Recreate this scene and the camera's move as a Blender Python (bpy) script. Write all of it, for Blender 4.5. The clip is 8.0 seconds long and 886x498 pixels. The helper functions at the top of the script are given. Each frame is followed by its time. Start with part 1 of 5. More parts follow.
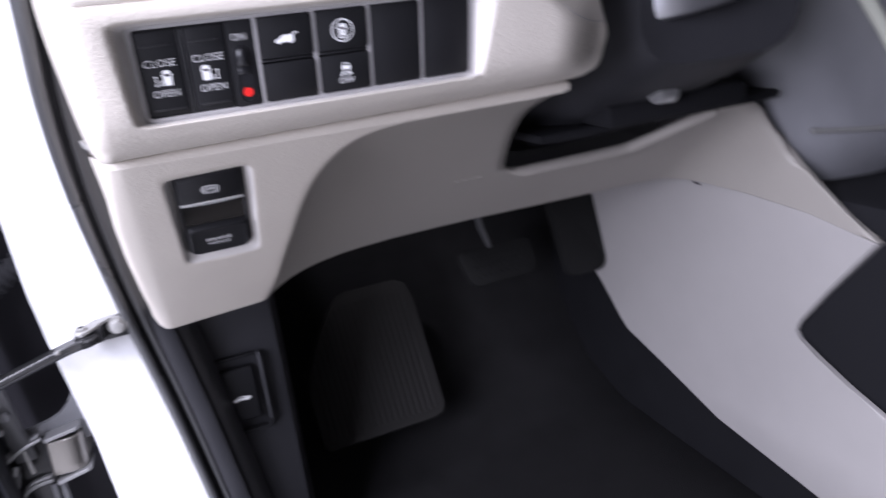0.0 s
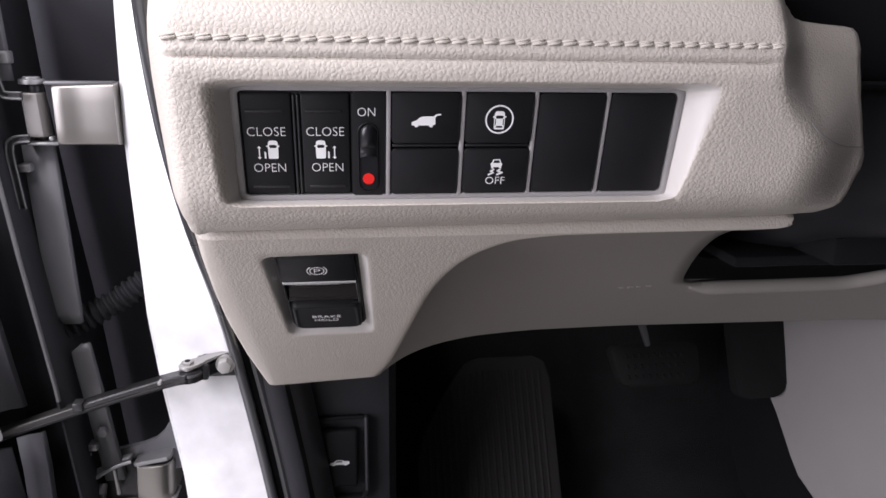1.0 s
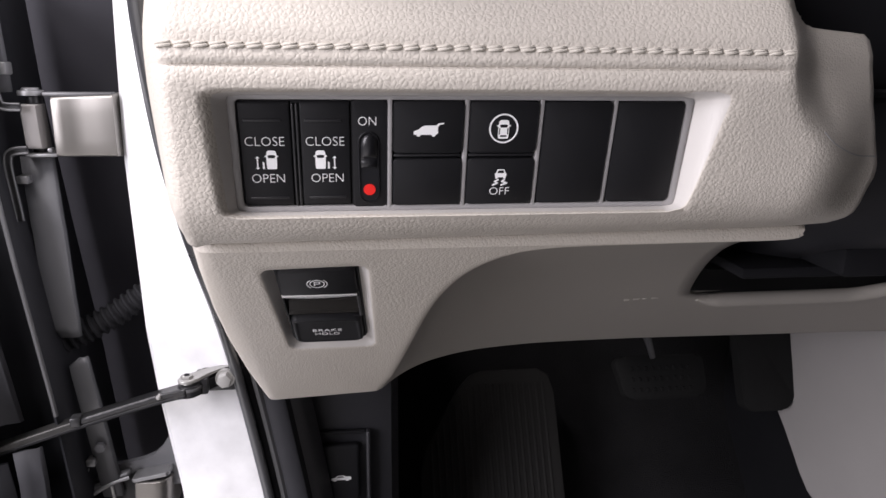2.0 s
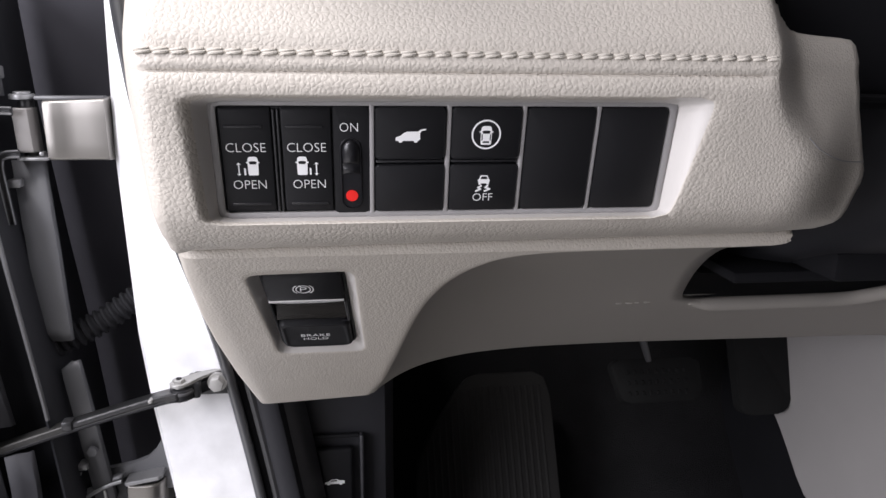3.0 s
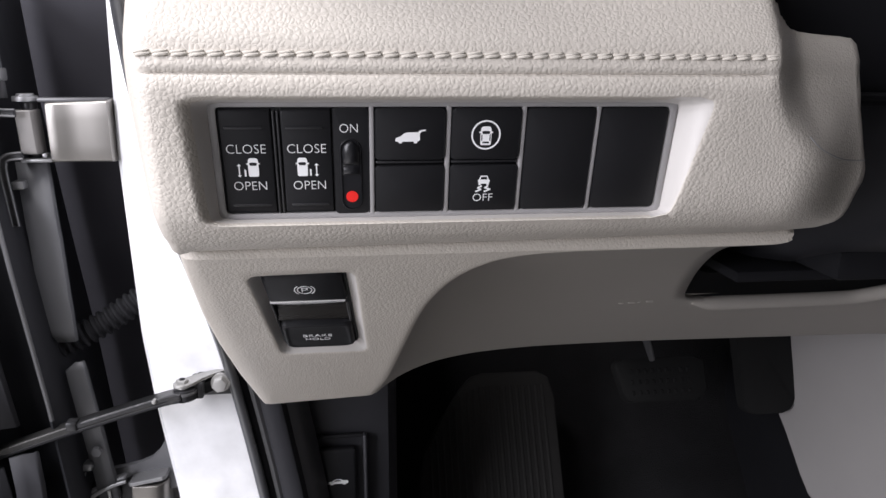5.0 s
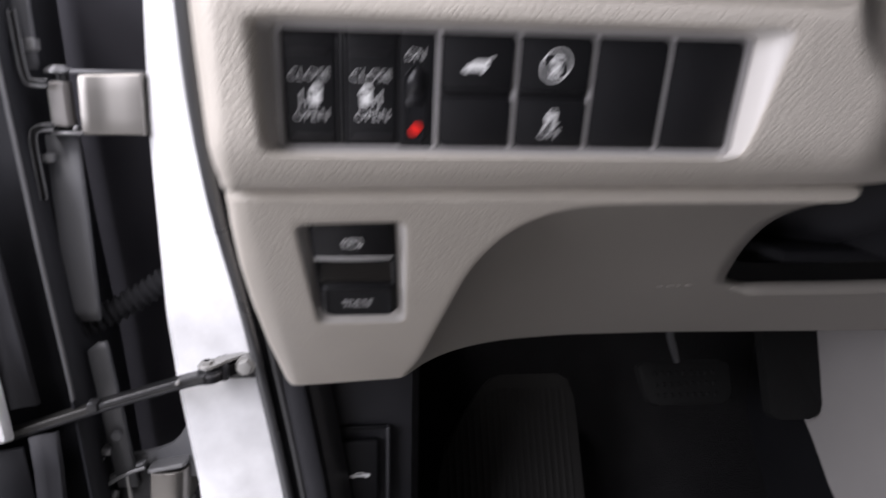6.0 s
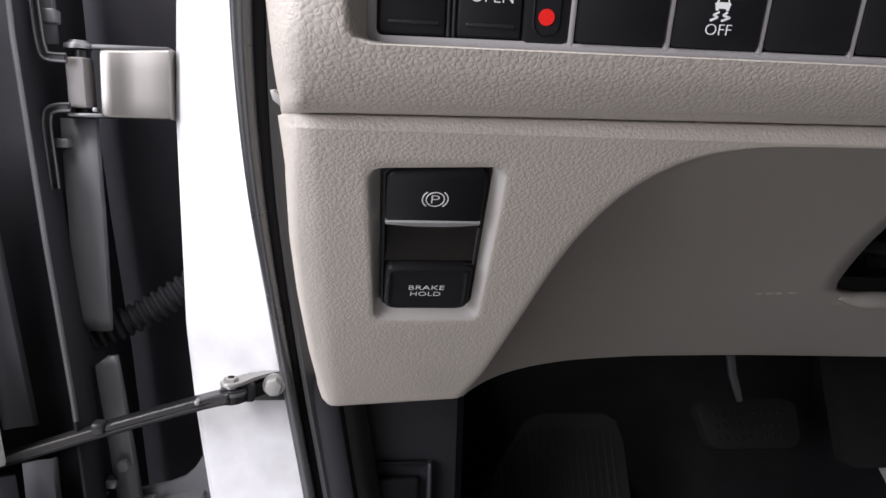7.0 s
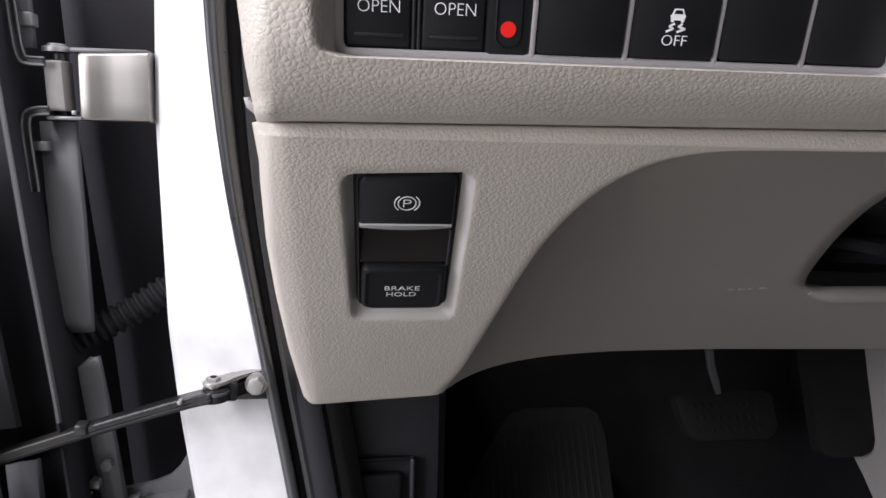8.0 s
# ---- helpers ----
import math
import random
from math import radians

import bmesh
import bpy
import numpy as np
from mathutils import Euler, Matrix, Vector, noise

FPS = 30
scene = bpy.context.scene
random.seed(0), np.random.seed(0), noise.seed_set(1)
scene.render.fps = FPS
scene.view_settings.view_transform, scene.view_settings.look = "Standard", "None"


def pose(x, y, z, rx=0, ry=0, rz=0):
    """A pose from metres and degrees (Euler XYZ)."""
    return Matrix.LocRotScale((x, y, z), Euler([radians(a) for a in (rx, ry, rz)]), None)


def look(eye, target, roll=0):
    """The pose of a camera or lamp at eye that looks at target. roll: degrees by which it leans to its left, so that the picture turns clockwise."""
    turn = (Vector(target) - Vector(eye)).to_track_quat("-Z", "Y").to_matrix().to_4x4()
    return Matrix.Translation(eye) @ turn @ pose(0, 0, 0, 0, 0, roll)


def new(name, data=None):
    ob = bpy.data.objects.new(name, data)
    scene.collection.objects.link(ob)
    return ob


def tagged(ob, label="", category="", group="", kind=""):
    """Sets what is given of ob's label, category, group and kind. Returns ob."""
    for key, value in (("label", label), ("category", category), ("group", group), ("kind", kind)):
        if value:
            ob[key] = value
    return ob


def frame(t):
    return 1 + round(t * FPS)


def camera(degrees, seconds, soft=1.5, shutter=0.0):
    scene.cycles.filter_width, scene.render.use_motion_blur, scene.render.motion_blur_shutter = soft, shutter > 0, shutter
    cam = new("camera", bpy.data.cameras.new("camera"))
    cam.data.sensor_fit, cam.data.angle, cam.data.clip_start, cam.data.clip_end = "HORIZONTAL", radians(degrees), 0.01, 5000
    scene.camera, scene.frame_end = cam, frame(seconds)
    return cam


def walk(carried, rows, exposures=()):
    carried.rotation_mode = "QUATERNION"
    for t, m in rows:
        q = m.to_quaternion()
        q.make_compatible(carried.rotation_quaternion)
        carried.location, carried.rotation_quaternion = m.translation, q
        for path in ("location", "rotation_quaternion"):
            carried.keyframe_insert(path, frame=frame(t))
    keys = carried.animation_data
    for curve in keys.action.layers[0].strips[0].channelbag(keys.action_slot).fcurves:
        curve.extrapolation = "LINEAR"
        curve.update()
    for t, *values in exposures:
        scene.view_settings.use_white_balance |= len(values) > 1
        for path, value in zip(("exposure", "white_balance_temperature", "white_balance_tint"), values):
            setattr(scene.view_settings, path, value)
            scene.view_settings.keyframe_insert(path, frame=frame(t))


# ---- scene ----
# camera and walk
cam = camera(64.0, 8.0, soft=1.5, shutter=0.5)
PATH = [
    (0, (-0.0668, 0.0144, 0.9862), (0.0708, 0.3668, 0.8563), -6.61),
    (0.1, (-0.0600, 0.0223, 0.9879), (0.0615, 0.3819, 0.8618), -5.21),
    (0.3, (-0.0442, 0.0470, 0.9947), (0.0477, 0.4166, 0.8725), -2.48),
    (0.5, (-0.0422, 0.0605, 1.0009), (0.0288, 0.4369, 0.8855), -0.82),
    (0.7, (-0.0328, 0.0823, 1.0031), (0.0256, 0.4617, 0.8905), 0.15),
    (1, (-0.0284, 0.0972, 1.0032), (0.0249, 0.4788, 0.8955), 0.82),
    (1.5, (-0.0319, 0.1023, 1.0003), (0.0196, 0.4854, 0.8972), 0.57),
    (2, (-0.0277, 0.1040, 1.0017), (0.0244, 0.4873, 0.9002), 0.65),
    (3.5, (-0.0202, 0.1045, 1.0044), (0.0309, 0.4882, 0.9037), 0.66),
    (4, (-0.0200, 0.1041, 1.0060), (0.0310, 0.4877, 0.9048), 0.67),
    (4.5, (-0.0196, 0.1041, 1.0044), (0.0305, 0.4879, 0.9031), 0.49),
    (5.8, (-0.0225, 0.1040, 1.0016), (0.0260, 0.4894, 0.9062), 0.35),
    (6, (-0.0396, 0.1094, 0.9722), (0.0075, 0.4966, 0.8833), 1.14),
    (6.1, (-0.0525, 0.1153, 0.9537), (-0.0051, 0.5035, 0.8694), 1.29),
    (6.2, (-0.0646, 0.1250, 0.9367), (-0.0175, 0.5143, 0.8580), 1.80),
    (6.3, (-0.0743, 0.1354, 0.9275), (-0.0279, 0.5257, 0.8534), 1.87),
    (6.5, (-0.0709, 0.1527, 0.9280), (-0.0288, 0.5446, 0.8603), 2.00),
    (7, (-0.0658, 0.1666, 0.9247), (-0.0229, 0.5601, 0.8666), 1.67),
    (7.5, (-0.0626, 0.1644, 0.9280), (-0.0177, 0.5575, 0.8694), 1.76),
    (8, (-0.0611, 0.1600, 0.9285), (-0.0112, 0.5522, 0.8677), 1.32),
]
EXPOSURES = [(0.0, 0.33, 5800, 20), (0.5, 0.05, 6100, 20), (1.0, -0.24, 6330, 18), (2.0, -0.21, 6450, 16), (3.5, -0.20, 6280, 13), (5.5, -0.20, 6280, 13), (6.0, -0.40, 6290, 15), (6.5, -0.31, 6330, 14), (8.0, -0.30, 6350, 14)]
walk(cam, [(t, look(eye, target, roll)) for t, eye, target, roll in PATH], EXPOSURES)

# light: two added, unseen lamps, one beside the open door and one above it
world = bpy.data.worlds.new("hall_air")
scene.world = world
world.use_nodes = True
world.node_tree.nodes["Background"].inputs["Color"].default_value = (0.9, 0.95, 1.0, 1)
world.node_tree.nodes["Background"].inputs["Strength"].default_value = 0.05


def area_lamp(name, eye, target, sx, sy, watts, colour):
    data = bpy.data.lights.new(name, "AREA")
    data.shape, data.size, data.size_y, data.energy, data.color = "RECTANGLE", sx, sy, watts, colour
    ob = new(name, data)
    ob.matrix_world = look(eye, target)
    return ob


area_lamp("added_lamp", (-1.25, -0.42, 1.36), (0.0, 0.40, 0.90), 0.85, 1.05, 42, (0.975, 0.965, 1.0))
area_lamp("added_lamp", (-0.9, -0.3, 2.70), (-0.6, 0.2, 0.0), 1.2, 0.5, 60, (1.0, 0.975, 0.955))


# ---- materials ----
def material(name, colour, rough=0.5, metal=0.0, grain=0.0, grain_size=400.0, kind="noise", vary=0.08, spec=0.5, vary_size=25.0, coat=0.0, deep=0.0006):
    mat = bpy.data.materials.new(name)
    mat.use_nodes = True
    nt = mat.node_tree
    b = nt.nodes["Principled BSDF"]
    b.inputs["Roughness"].default_value, b.inputs["Metallic"].default_value = rough, metal
    b.inputs["Specular IOR Level"].default_value = spec
    b.inputs["Coat Weight"].default_value = coat
    co = nt.nodes.new("ShaderNodeTexCoord")
    n = nt.nodes.new("ShaderNodeTexNoise")
    n.inputs["Scale"].default_value, n.inputs["Detail"].default_value = vary_size, 5
    nt.links.new(co.outputs["Object"], n.inputs["Vector"])
    ramp = nt.nodes.new("ShaderNodeMapRange")
    ramp.inputs["To Min"].default_value, ramp.inputs["To Max"].default_value = 1 - vary, 1 + vary
    nt.links.new(n.outputs["Fac"], ramp.inputs["Value"])
    mix = nt.nodes.new("ShaderNodeVectorMath")
    mix.operation = "SCALE"
    mix.inputs[0].default_value = colour
    nt.links.new(ramp.outputs["Result"], mix.inputs["Scale"])
    nt.links.new(mix.outputs["Vector"], b.inputs["Base Color"])
    rr = nt.nodes.new("ShaderNodeMapRange")
    rr.inputs["To Min"].default_value, rr.inputs["To Max"].default_value = max(rough - 0.08, 0.02), min(rough + 0.08, 1)
    nt.links.new(n.outputs["Fac"], rr.inputs["Value"])
    nt.links.new(rr.outputs["Result"], b.inputs["Roughness"])
    if grain:
        bump = nt.nodes.new("ShaderNodeBump")
        bump.inputs["Strength"].default_value, bump.inputs["Distance"].default_value = grain, deep
        if kind == "leather":
            warp = nt.nodes.new("ShaderNodeTexNoise")
            warp.inputs["Scale"].default_value = grain_size * 0.7
            nt.links.new(co.outputs["Object"], warp.inputs["Vector"])
            add = nt.nodes.new("ShaderNodeVectorMath")
            add.operation = "MULTIPLY_ADD"
            add.inputs[1].default_value = (1.0 / grain_size,) * 3
            nt.links.new(warp.outputs["Color"], add.inputs[0])
            nt.links.new(co.outputs["Object"], add.inputs[2])
            heights = []
            for feature, low, high, share in (("DISTANCE_TO_EDGE", 0.0, 0.26, 0.42), ("SMOOTH_F1", 0.85, 0.10, 0.60)):
                v = nt.nodes.new("ShaderNodeTexVoronoi")
                v.feature = feature
                v.inputs["Scale"].default_value = grain_size
                if feature == "SMOOTH_F1":
                    v.inputs["Smoothness"].default_value = 0.35
                nt.links.new(add.outputs["Vector"], v.inputs["Vector"])
                form = nt.nodes.new("ShaderNodeMapRange")
                form.interpolation_type = "SMOOTHSTEP"
                form.inputs["From Min"].default_value, form.inputs["From Max"].default_value = low, high
                form.inputs["To Max"].default_value = share
                nt.links.new(v.outputs["Distance"], form.inputs["Value"])
                heights.append(form.outputs["Result"])
            total = nt.nodes.new("ShaderNodeMath")
            nt.links.new(heights[0], total.inputs[0])
            nt.links.new(heights[1], total.inputs[1])
            nt.links.new(total.outputs["Value"], bump.inputs["Height"])
        else:
            g = nt.nodes.new("ShaderNodeTexNoise")
            g.inputs["Scale"].default_value, g.inputs["Detail"].default_value = grain_size, 3
            nt.links.new(co.outputs["Object"], g.inputs["Vector"])
            nt.links.new(g.outputs["Fac"], bump.inputs["Height"])
        nt.links.new(bump.outputs["Normal"], b.inputs["Normal"])
    return mat


M_pad = material("cream_leatherette", (0.570, 0.528, 0.472), 0.5, grain=0.27, grain_size=600, kind="leather", vary=0.05)
M_end = material("cream_leatherette_end", (0.555, 0.514, 0.460), 0.5, grain=0.27, grain_size=820, kind="leather", vary=0.05)
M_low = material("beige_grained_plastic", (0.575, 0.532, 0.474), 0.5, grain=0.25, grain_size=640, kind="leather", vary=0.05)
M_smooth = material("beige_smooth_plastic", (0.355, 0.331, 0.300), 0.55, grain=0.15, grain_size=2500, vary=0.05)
M_recess = material("beige_recess_plastic", (0.565, 0.540, 0.515), 0.38, grain=0.08, grain_size=2500, vary=0.04)
M_console = material("light_grey_plastic", (0.40, 0.381, 0.370), 0.5, grain=0.15, grain_size=1800, vary=0.05)
M_frame = material("grey_switch_frame", (0.34, 0.33, 0.33), 0.4, grain=0.1, grain_size=2500)
M_black = material("black_switch_plastic", (0.012, 0.012, 0.0135), 0.5, grain=0.12, grain_size=3500, vary=0.15, spec=0.22)
M_black2 = material("black_satin_plastic", (0.018, 0.018, 0.02), 0.35, vary=0.15)
M_dark = material("charcoal_plastic", (0.200, 0.200, 0.213), 0.40, grain=0.3, grain_size=1500, vary=0.12)
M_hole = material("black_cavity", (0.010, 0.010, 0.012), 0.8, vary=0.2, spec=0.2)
M_carpet = material("black_carpet", (0.022, 0.0216, 0.0227), 0.95, grain=1.0, grain_size=900, vary=0.3, deep=0.003, spec=0.1)
M_rubber = material("black_rubber", (0.062, 0.063, 0.067), 0.30, vary=0.1, coat=0.6)
M_white = material("white_car_paint", (0.80, 0.80, 0.815), 0.35, vary=0.5, vary_size=20, coat=0.3)
M_steel = material("brushed_steel", (0.275, 0.262, 0.246), 0.42, 1.0, grain=0.02, grain_size=700, vary=0.06)
M_darksteel = material("grey_door_metal", (0.12, 0.121, 0.128), 0.45, 0.1, grain=0.1, grain_size=300, vary=0.15)
M_doordark = material("dark_door_edge", (0.014, 0.0143, 0.017), 0.6, vary=0.3, spec=0.2)
M_print = material("white_print", (0.90, 0.90, 0.90), 0.5, vary=0.02)
M_thread = material("cream_thread", (0.60, 0.56, 0.50), 0.7, grain=0.4, grain_size=4000)
M_trim = material("dark_grey_trim", (0.062, 0.062, 0.066), 0.38, grain=0.15, grain_size=1500, vary=0.12)
M_kick = material("charcoal_kick_plastic", (0.031, 0.031, 0.035), 0.45, grain=0.25, grain_size=1500, vary=0.15)
M_mat = material("dark_ribbed_rubber", (0.013, 0.0120, 0.0112), 0.85, grain=0.5, grain_size=1200, vary=0.25)
M_pale = material("pale_trim", (0.55, 0.56, 0.48), 0.45, vary=0.05)
M_hinge = material("zinc_plated_steel", (0.28, 0.28, 0.285), 0.42, 0.7, grain=0.15, grain_size=600, vary=0.2)
M_bracket = material("dull_bracket_steel", (0.12, 0.12, 0.124), 0.45, 0.5, vary=0.2)
M_knuckle = material("dull_hinge_knuckle", (0.25, 0.238, 0.23), 0.5, 0.3, vary=0.15)
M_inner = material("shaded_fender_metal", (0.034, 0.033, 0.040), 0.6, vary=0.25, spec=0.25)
M_strap = material("greased_strap_steel", (0.036, 0.035, 0.034), 0.42, 0.4, grain=0.2, grain_size=350, vary=0.45, vary_size=90)
M_panel = material("matt_door_panel", (0.028, 0.028, 0.032), 0.6, vary=0.2, spec=0.25)
M_silver = material("satin_silver_plastic", (0.36, 0.36, 0.38), 0.34, 0.85, grain=0.08, grain_size=1800, vary=0.06)
M_lug = material("pale_zinc_lug", (0.36, 0.355, 0.345), 0.42, 0.5, vary=0.15)
M_worn = material("greased_dark_steel", (0.04, 0.04, 0.042), 0.32, 0.5, grain=0.25, grain_size=350, vary=0.45, vary_size=120)
M_pedal = material("worn_pedal_rubber", (0.012, 0.012, 0.012), 0.85, grain=0.5, grain_size=1500, vary=0.3, spec=0.2)
M_boot = material("cable_boot_rubber", (0.016, 0.016, 0.018), 0.85, vary=0.2, spec=0.15)
M_gloss = material("gloss_black_plastic", (0.010, 0.010, 0.012), 0.32, vary=0.1)
M_red = material("red_switch_mark", (0.85, 0.02, 0.015), 0.4)
M_trough = material("gloss_black_trough", (0.022, 0.020, 0.018), 0.25, vary=0.1)
M_chrome = material("satin_chrome", (0.88, 0.88, 0.88), 0.5, 1.0, vary=0.05)
M_roof = material("roof_blocker_grey", (0.35, 0.34, 0.33), 0.9, vary=0.08)
M_hall = material("hall_wall", (0.40, 0.395, 0.39), 0.8, vary=0.08, vary_size=2)
M_floor = material("hall_floor_tiles", (0.80, 0.79, 0.77), 0.5, vary=0.15, vary_size=3)


# ---- mesh helpers ----
def mesh_object(name, bm, mat, angle=35):
    me = bpy.data.meshes.new(name)
    bm.normal_update()
    bm.to_mesh(me)
    bm.free()
    me.materials.append(mat)
    me.polygons.foreach_set("use_smooth", [True] * len(me.polygons))
    me.set_sharp_from_angle(angle=radians(angle))
    return new(name, me)


def part(name, bm, mat, parent, label="", angle=35):
    ob = mesh_object(name, bm, mat, angle)
    ob.parent = parent
    if label:
        tagged(ob, label)
    return ob


def thing(name, label, category, group="", kind="", place=(0, 0, 0)):
    ob = new(name)
    ob.empty_display_size = 0.02
    ob.location = place
    return tagged(ob, label, category, group, kind)


def rbox(bm, lo, hi, r=0.001, seg=2, m=None):
    """A box with rounded edges."""
    made = bmesh.ops.create_cube(bm, size=1.0)["verts"]
    size = [b - a for a, b in zip(lo, hi)]
    for v in made:
        v.co = Vector([a + (c + 0.5) * s for a, c, s in zip(lo, v.co, size)])
    if r:
        edges = list({e for v in made for e in v.link_edges})
        out = bmesh.ops.bevel(bm, geom=edges, offset=min(r, 0.49 * min(size)), segments=seg, profile=0.5, affect="EDGES")
        made = list({v for f in out["faces"] for v in f.verts} | {v for v in made if v.is_valid})
    if m is not None:
        bmesh.ops.transform(bm, matrix=m, verts=made)
    return made


def prism(bm, outline, z0, z1, m=None, bevel=0.0):
    """An outline of (x, y) points, raised from z0 to z1."""
    low = [bm.verts.new((x, y, z0)) for x, y in outline]
    top = [bm.verts.new((x, y, z1)) for x, y in outline]
    n = len(outline)
    bm.faces.new(low[::-1])
    cap = bm.faces.new(top)
    for k in range(n):
        bm.faces.new((low[k], low[(k + 1) % n], top[(k + 1) % n], top[k]))
    made = low + top
    if bevel:
        out = bmesh.ops.bevel(bm, geom=list(cap.edges), offset=bevel, segments=2, profile=0.5, affect="EDGES")
        made = list({v for v in made if v.is_valid} | {v for f in out["faces"] for v in f.verts})
    if m is not None:
        bmesh.ops.transform(bm, matrix=m, verts=made)
    return made


def grid(bm, rows, skip=None, flip=False):
    """Faces over rows of places; skip(i, j) leaves a cell open. Returns the vertices."""
    vs = [[bm.verts.new(p) for p in row] for row in rows]
    for i in range(len(vs) - 1):
        for j in range(len(vs[0]) - 1):
            if skip and skip(i, j):
                continue
            q = (vs[i][j], vs[i][j + 1], vs[i + 1][j + 1], vs[i + 1][j])
            bm.faces.new(q[::-1] if flip else q)
    return vs


def orient(bm, way):
    """Turns an open sheet's faces towards way."""
    bmesh.ops.recalc_face_normals(bm, faces=bm.faces)
    bm.normal_update()
    if sum((f.normal * f.calc_area() for f in bm.faces), Vector()).dot(Vector(way)) < 0:
        bmesh.ops.reverse_faces(bm, faces=bm.faces)


def rounded(a, b, w, h, r):
    """A point of a rectangle's rim (0 to 1 both ways), moved onto the rim with corners of radius r."""
    x, y = (a - 0.5) * w, (b - 0.5) * h
    cx, cy = min(max(x, r - w / 2), w / 2 - r), min(max(y, r - h / 2), h / 2 - r)
    far = math.hypot(x - cx, y - cy)
    if far > 0:
        x, y = cx + (x - cx) * r / far, cy + (y - cy) * r / far
    return x / w + 0.5, y / h + 0.5


def bridge(bm, rings):
    """Faces between closed rings of vertices."""
    for p, q in zip(rings, rings[1:]):
        for k in range(len(p)):
            n = (k + 1) % len(p)
            bm.faces.new((p[k], q[k], q[n], p[n]))


RIM = (0.0, 0.035, 0.075, 0.13, 0.24, 0.5, 0.76, 0.87, 0.925, 0.965, 1.0)
RIM_UP = (0.0, 0.05, 0.10, 0.16, 0.22, 0.28, 0.34, 0.40, 0.45, 0.5, 0.55, 0.60, 0.66, 0.72, 0.78, 0.84, 0.90, 0.95, 1.0)


def rim_params(us, vs):
    return [(u, vs[0]) for u in us] + [(us[-1], v) for v in vs[1:-1]] + [(u, vs[-1]) for u in us[::-1]] + [(us[0], v) for v in vs[-2:0:-1]]


def rim_verts(vs, i0, j0, ni, nj):
    return [vs[i0][j0 + j] for j in range(nj)] + [vs[i0 + i][j0 + nj - 1] for i in range(1, ni - 1)] + [vs[i0 + ni - 1][j0 + j] for j in range(nj - 1, -1, -1)] + [vs[i0 + i][j0] for i in range(ni - 2, 0, -1)]


def tube(bm, path, radius, sides=10, squash=1.0):
    """A round bar along a path of places."""
    path = [Vector(p) for p in path]
    rings = []
    for k, p in enumerate(path):
        ahead = (path[min(k + 1, len(path) - 1)] - path[max(k - 1, 0)]).normalized()
        side = ahead.cross(Vector((0, 0.3, 1))).normalized()
        up = side.cross(ahead)
        r = radius[k] if isinstance(radius, (list, tuple)) else radius
        rings.append([bm.verts.new(p + side * math.cos(a) * r + up * math.sin(a) * r * squash) for a in (2 * math.pi * s / sides for s in range(sides))])
    for a, b in zip(rings, rings[1:]):
        for s in range(sides):
            bm.faces.new((a[s], a[(s + 1) % sides], b[(s + 1) % sides], b[s]))
    bm.faces.new(rings[0][::-1])
    bm.faces.new(rings[-1])


def thick(ob, metres):
    mod = ob.modifiers.new("thickness", "SOLIDIFY")
    mod.thickness, mod.offset = metres, -1.0
    return ob


def along(path, n):
    """A path of places, filled in smoothly to n steps a stretch."""
    pts = [Vector(p) for p in path]
    out = []
    for k in range(len(pts) - 1):
        a, b, c, d = pts[max(k - 1, 0)], pts[k], pts[k + 1], pts[min(k + 2, len(pts) - 1)]
        for s in range(n):
            t = s / n
            out.append(0.5 * (2 * b + (c - a) * t + (2 * a - 5 * b + 4 * c - d) * t * t + (3 * b - a - 3 * c + d) * t ** 3))
    return out + [pts[-1]]


def lerp_table(table, v):
    """Piecewise linear value at v of rows (v, value) with v rising."""
    if v <= table[0][0]:
        return table[0][1]
    for (a, p), (b, q) in zip(table, table[1:]):
        if v <= b:
            return p + (q - p) * (v - a) / (b - a)
    return table[-1][1]


def smooth(a, b, v):
    k = min(max((v - a) / (b - a), 0.0), 1.0)
    return k * k * (3 - 2 * k)


def face_frame(y, z, slope):
    """A frame on a panel's face: x along the car's width, y up the face, z out of it. slope: metres the face falls back per metre down."""
    up = Vector((0, -slope, 1)).normalized()
    out = Vector((1, 0, 0)).cross(up)
    m = Matrix((Vector((1, 0, 0)), up, out)).transposed().to_4x4()
    m.translation = (0, y, z)
    return m


BANK = face_frame(0.355, 0.952, 0.23)
LOWER = face_frame(0.377, 0.933, 1.21)


def low_y(z):
    return 0.377 + 1.21 * (0.933 - z)


# ---- the hall and the car's shell ----
bm = bmesh.new()
rbox(bm, (-3.0, -3.2, -0.1), (2.4, 2.2, 0.0), 0)
tagged(mesh_object("floor", bm, M_floor), "pale polished hall floor", "floor", kind="structure")
bm = bmesh.new()
rbox(bm, (-3.0, -3.2, 2.9), (2.4, 2.2, 3.0), 0)
tagged(mesh_object("ceiling", bm, M_hall), "plain light grey hall ceiling", "ceiling", kind="structure")
for name, lo, hi in (("wall_west", (-3.1, -3.2, 0), (-3.0, 2.2, 2.9)), ("wall_east", (2.4, -3.2, 0), (2.5, 2.2, 2.9)), ("wall_south", (-3.0, -3.3, 0), (2.4, -3.2, 2.9)), ("wall_north", (-3.0, 2.2, 0), (2.4, 2.3, 2.9))):
    bm = bmesh.new()
    rbox(bm, lo, hi, 0)
    tagged(mesh_object(name, bm, M_hall), "plain light grey hall wall", "wall", kind="structure")
bm = bmesh.new()
rbox(bm, (-0.12, -0.6, 0.0), (1.3, 1.09, 0.368), 0.02)
tagged(mesh_object("underbody", bm, M_hole), "plain dark underbody under the cabin floor", "underbody", kind="structure")
# added roof, out of view, that keeps light off the footwell
bm = bmesh.new()
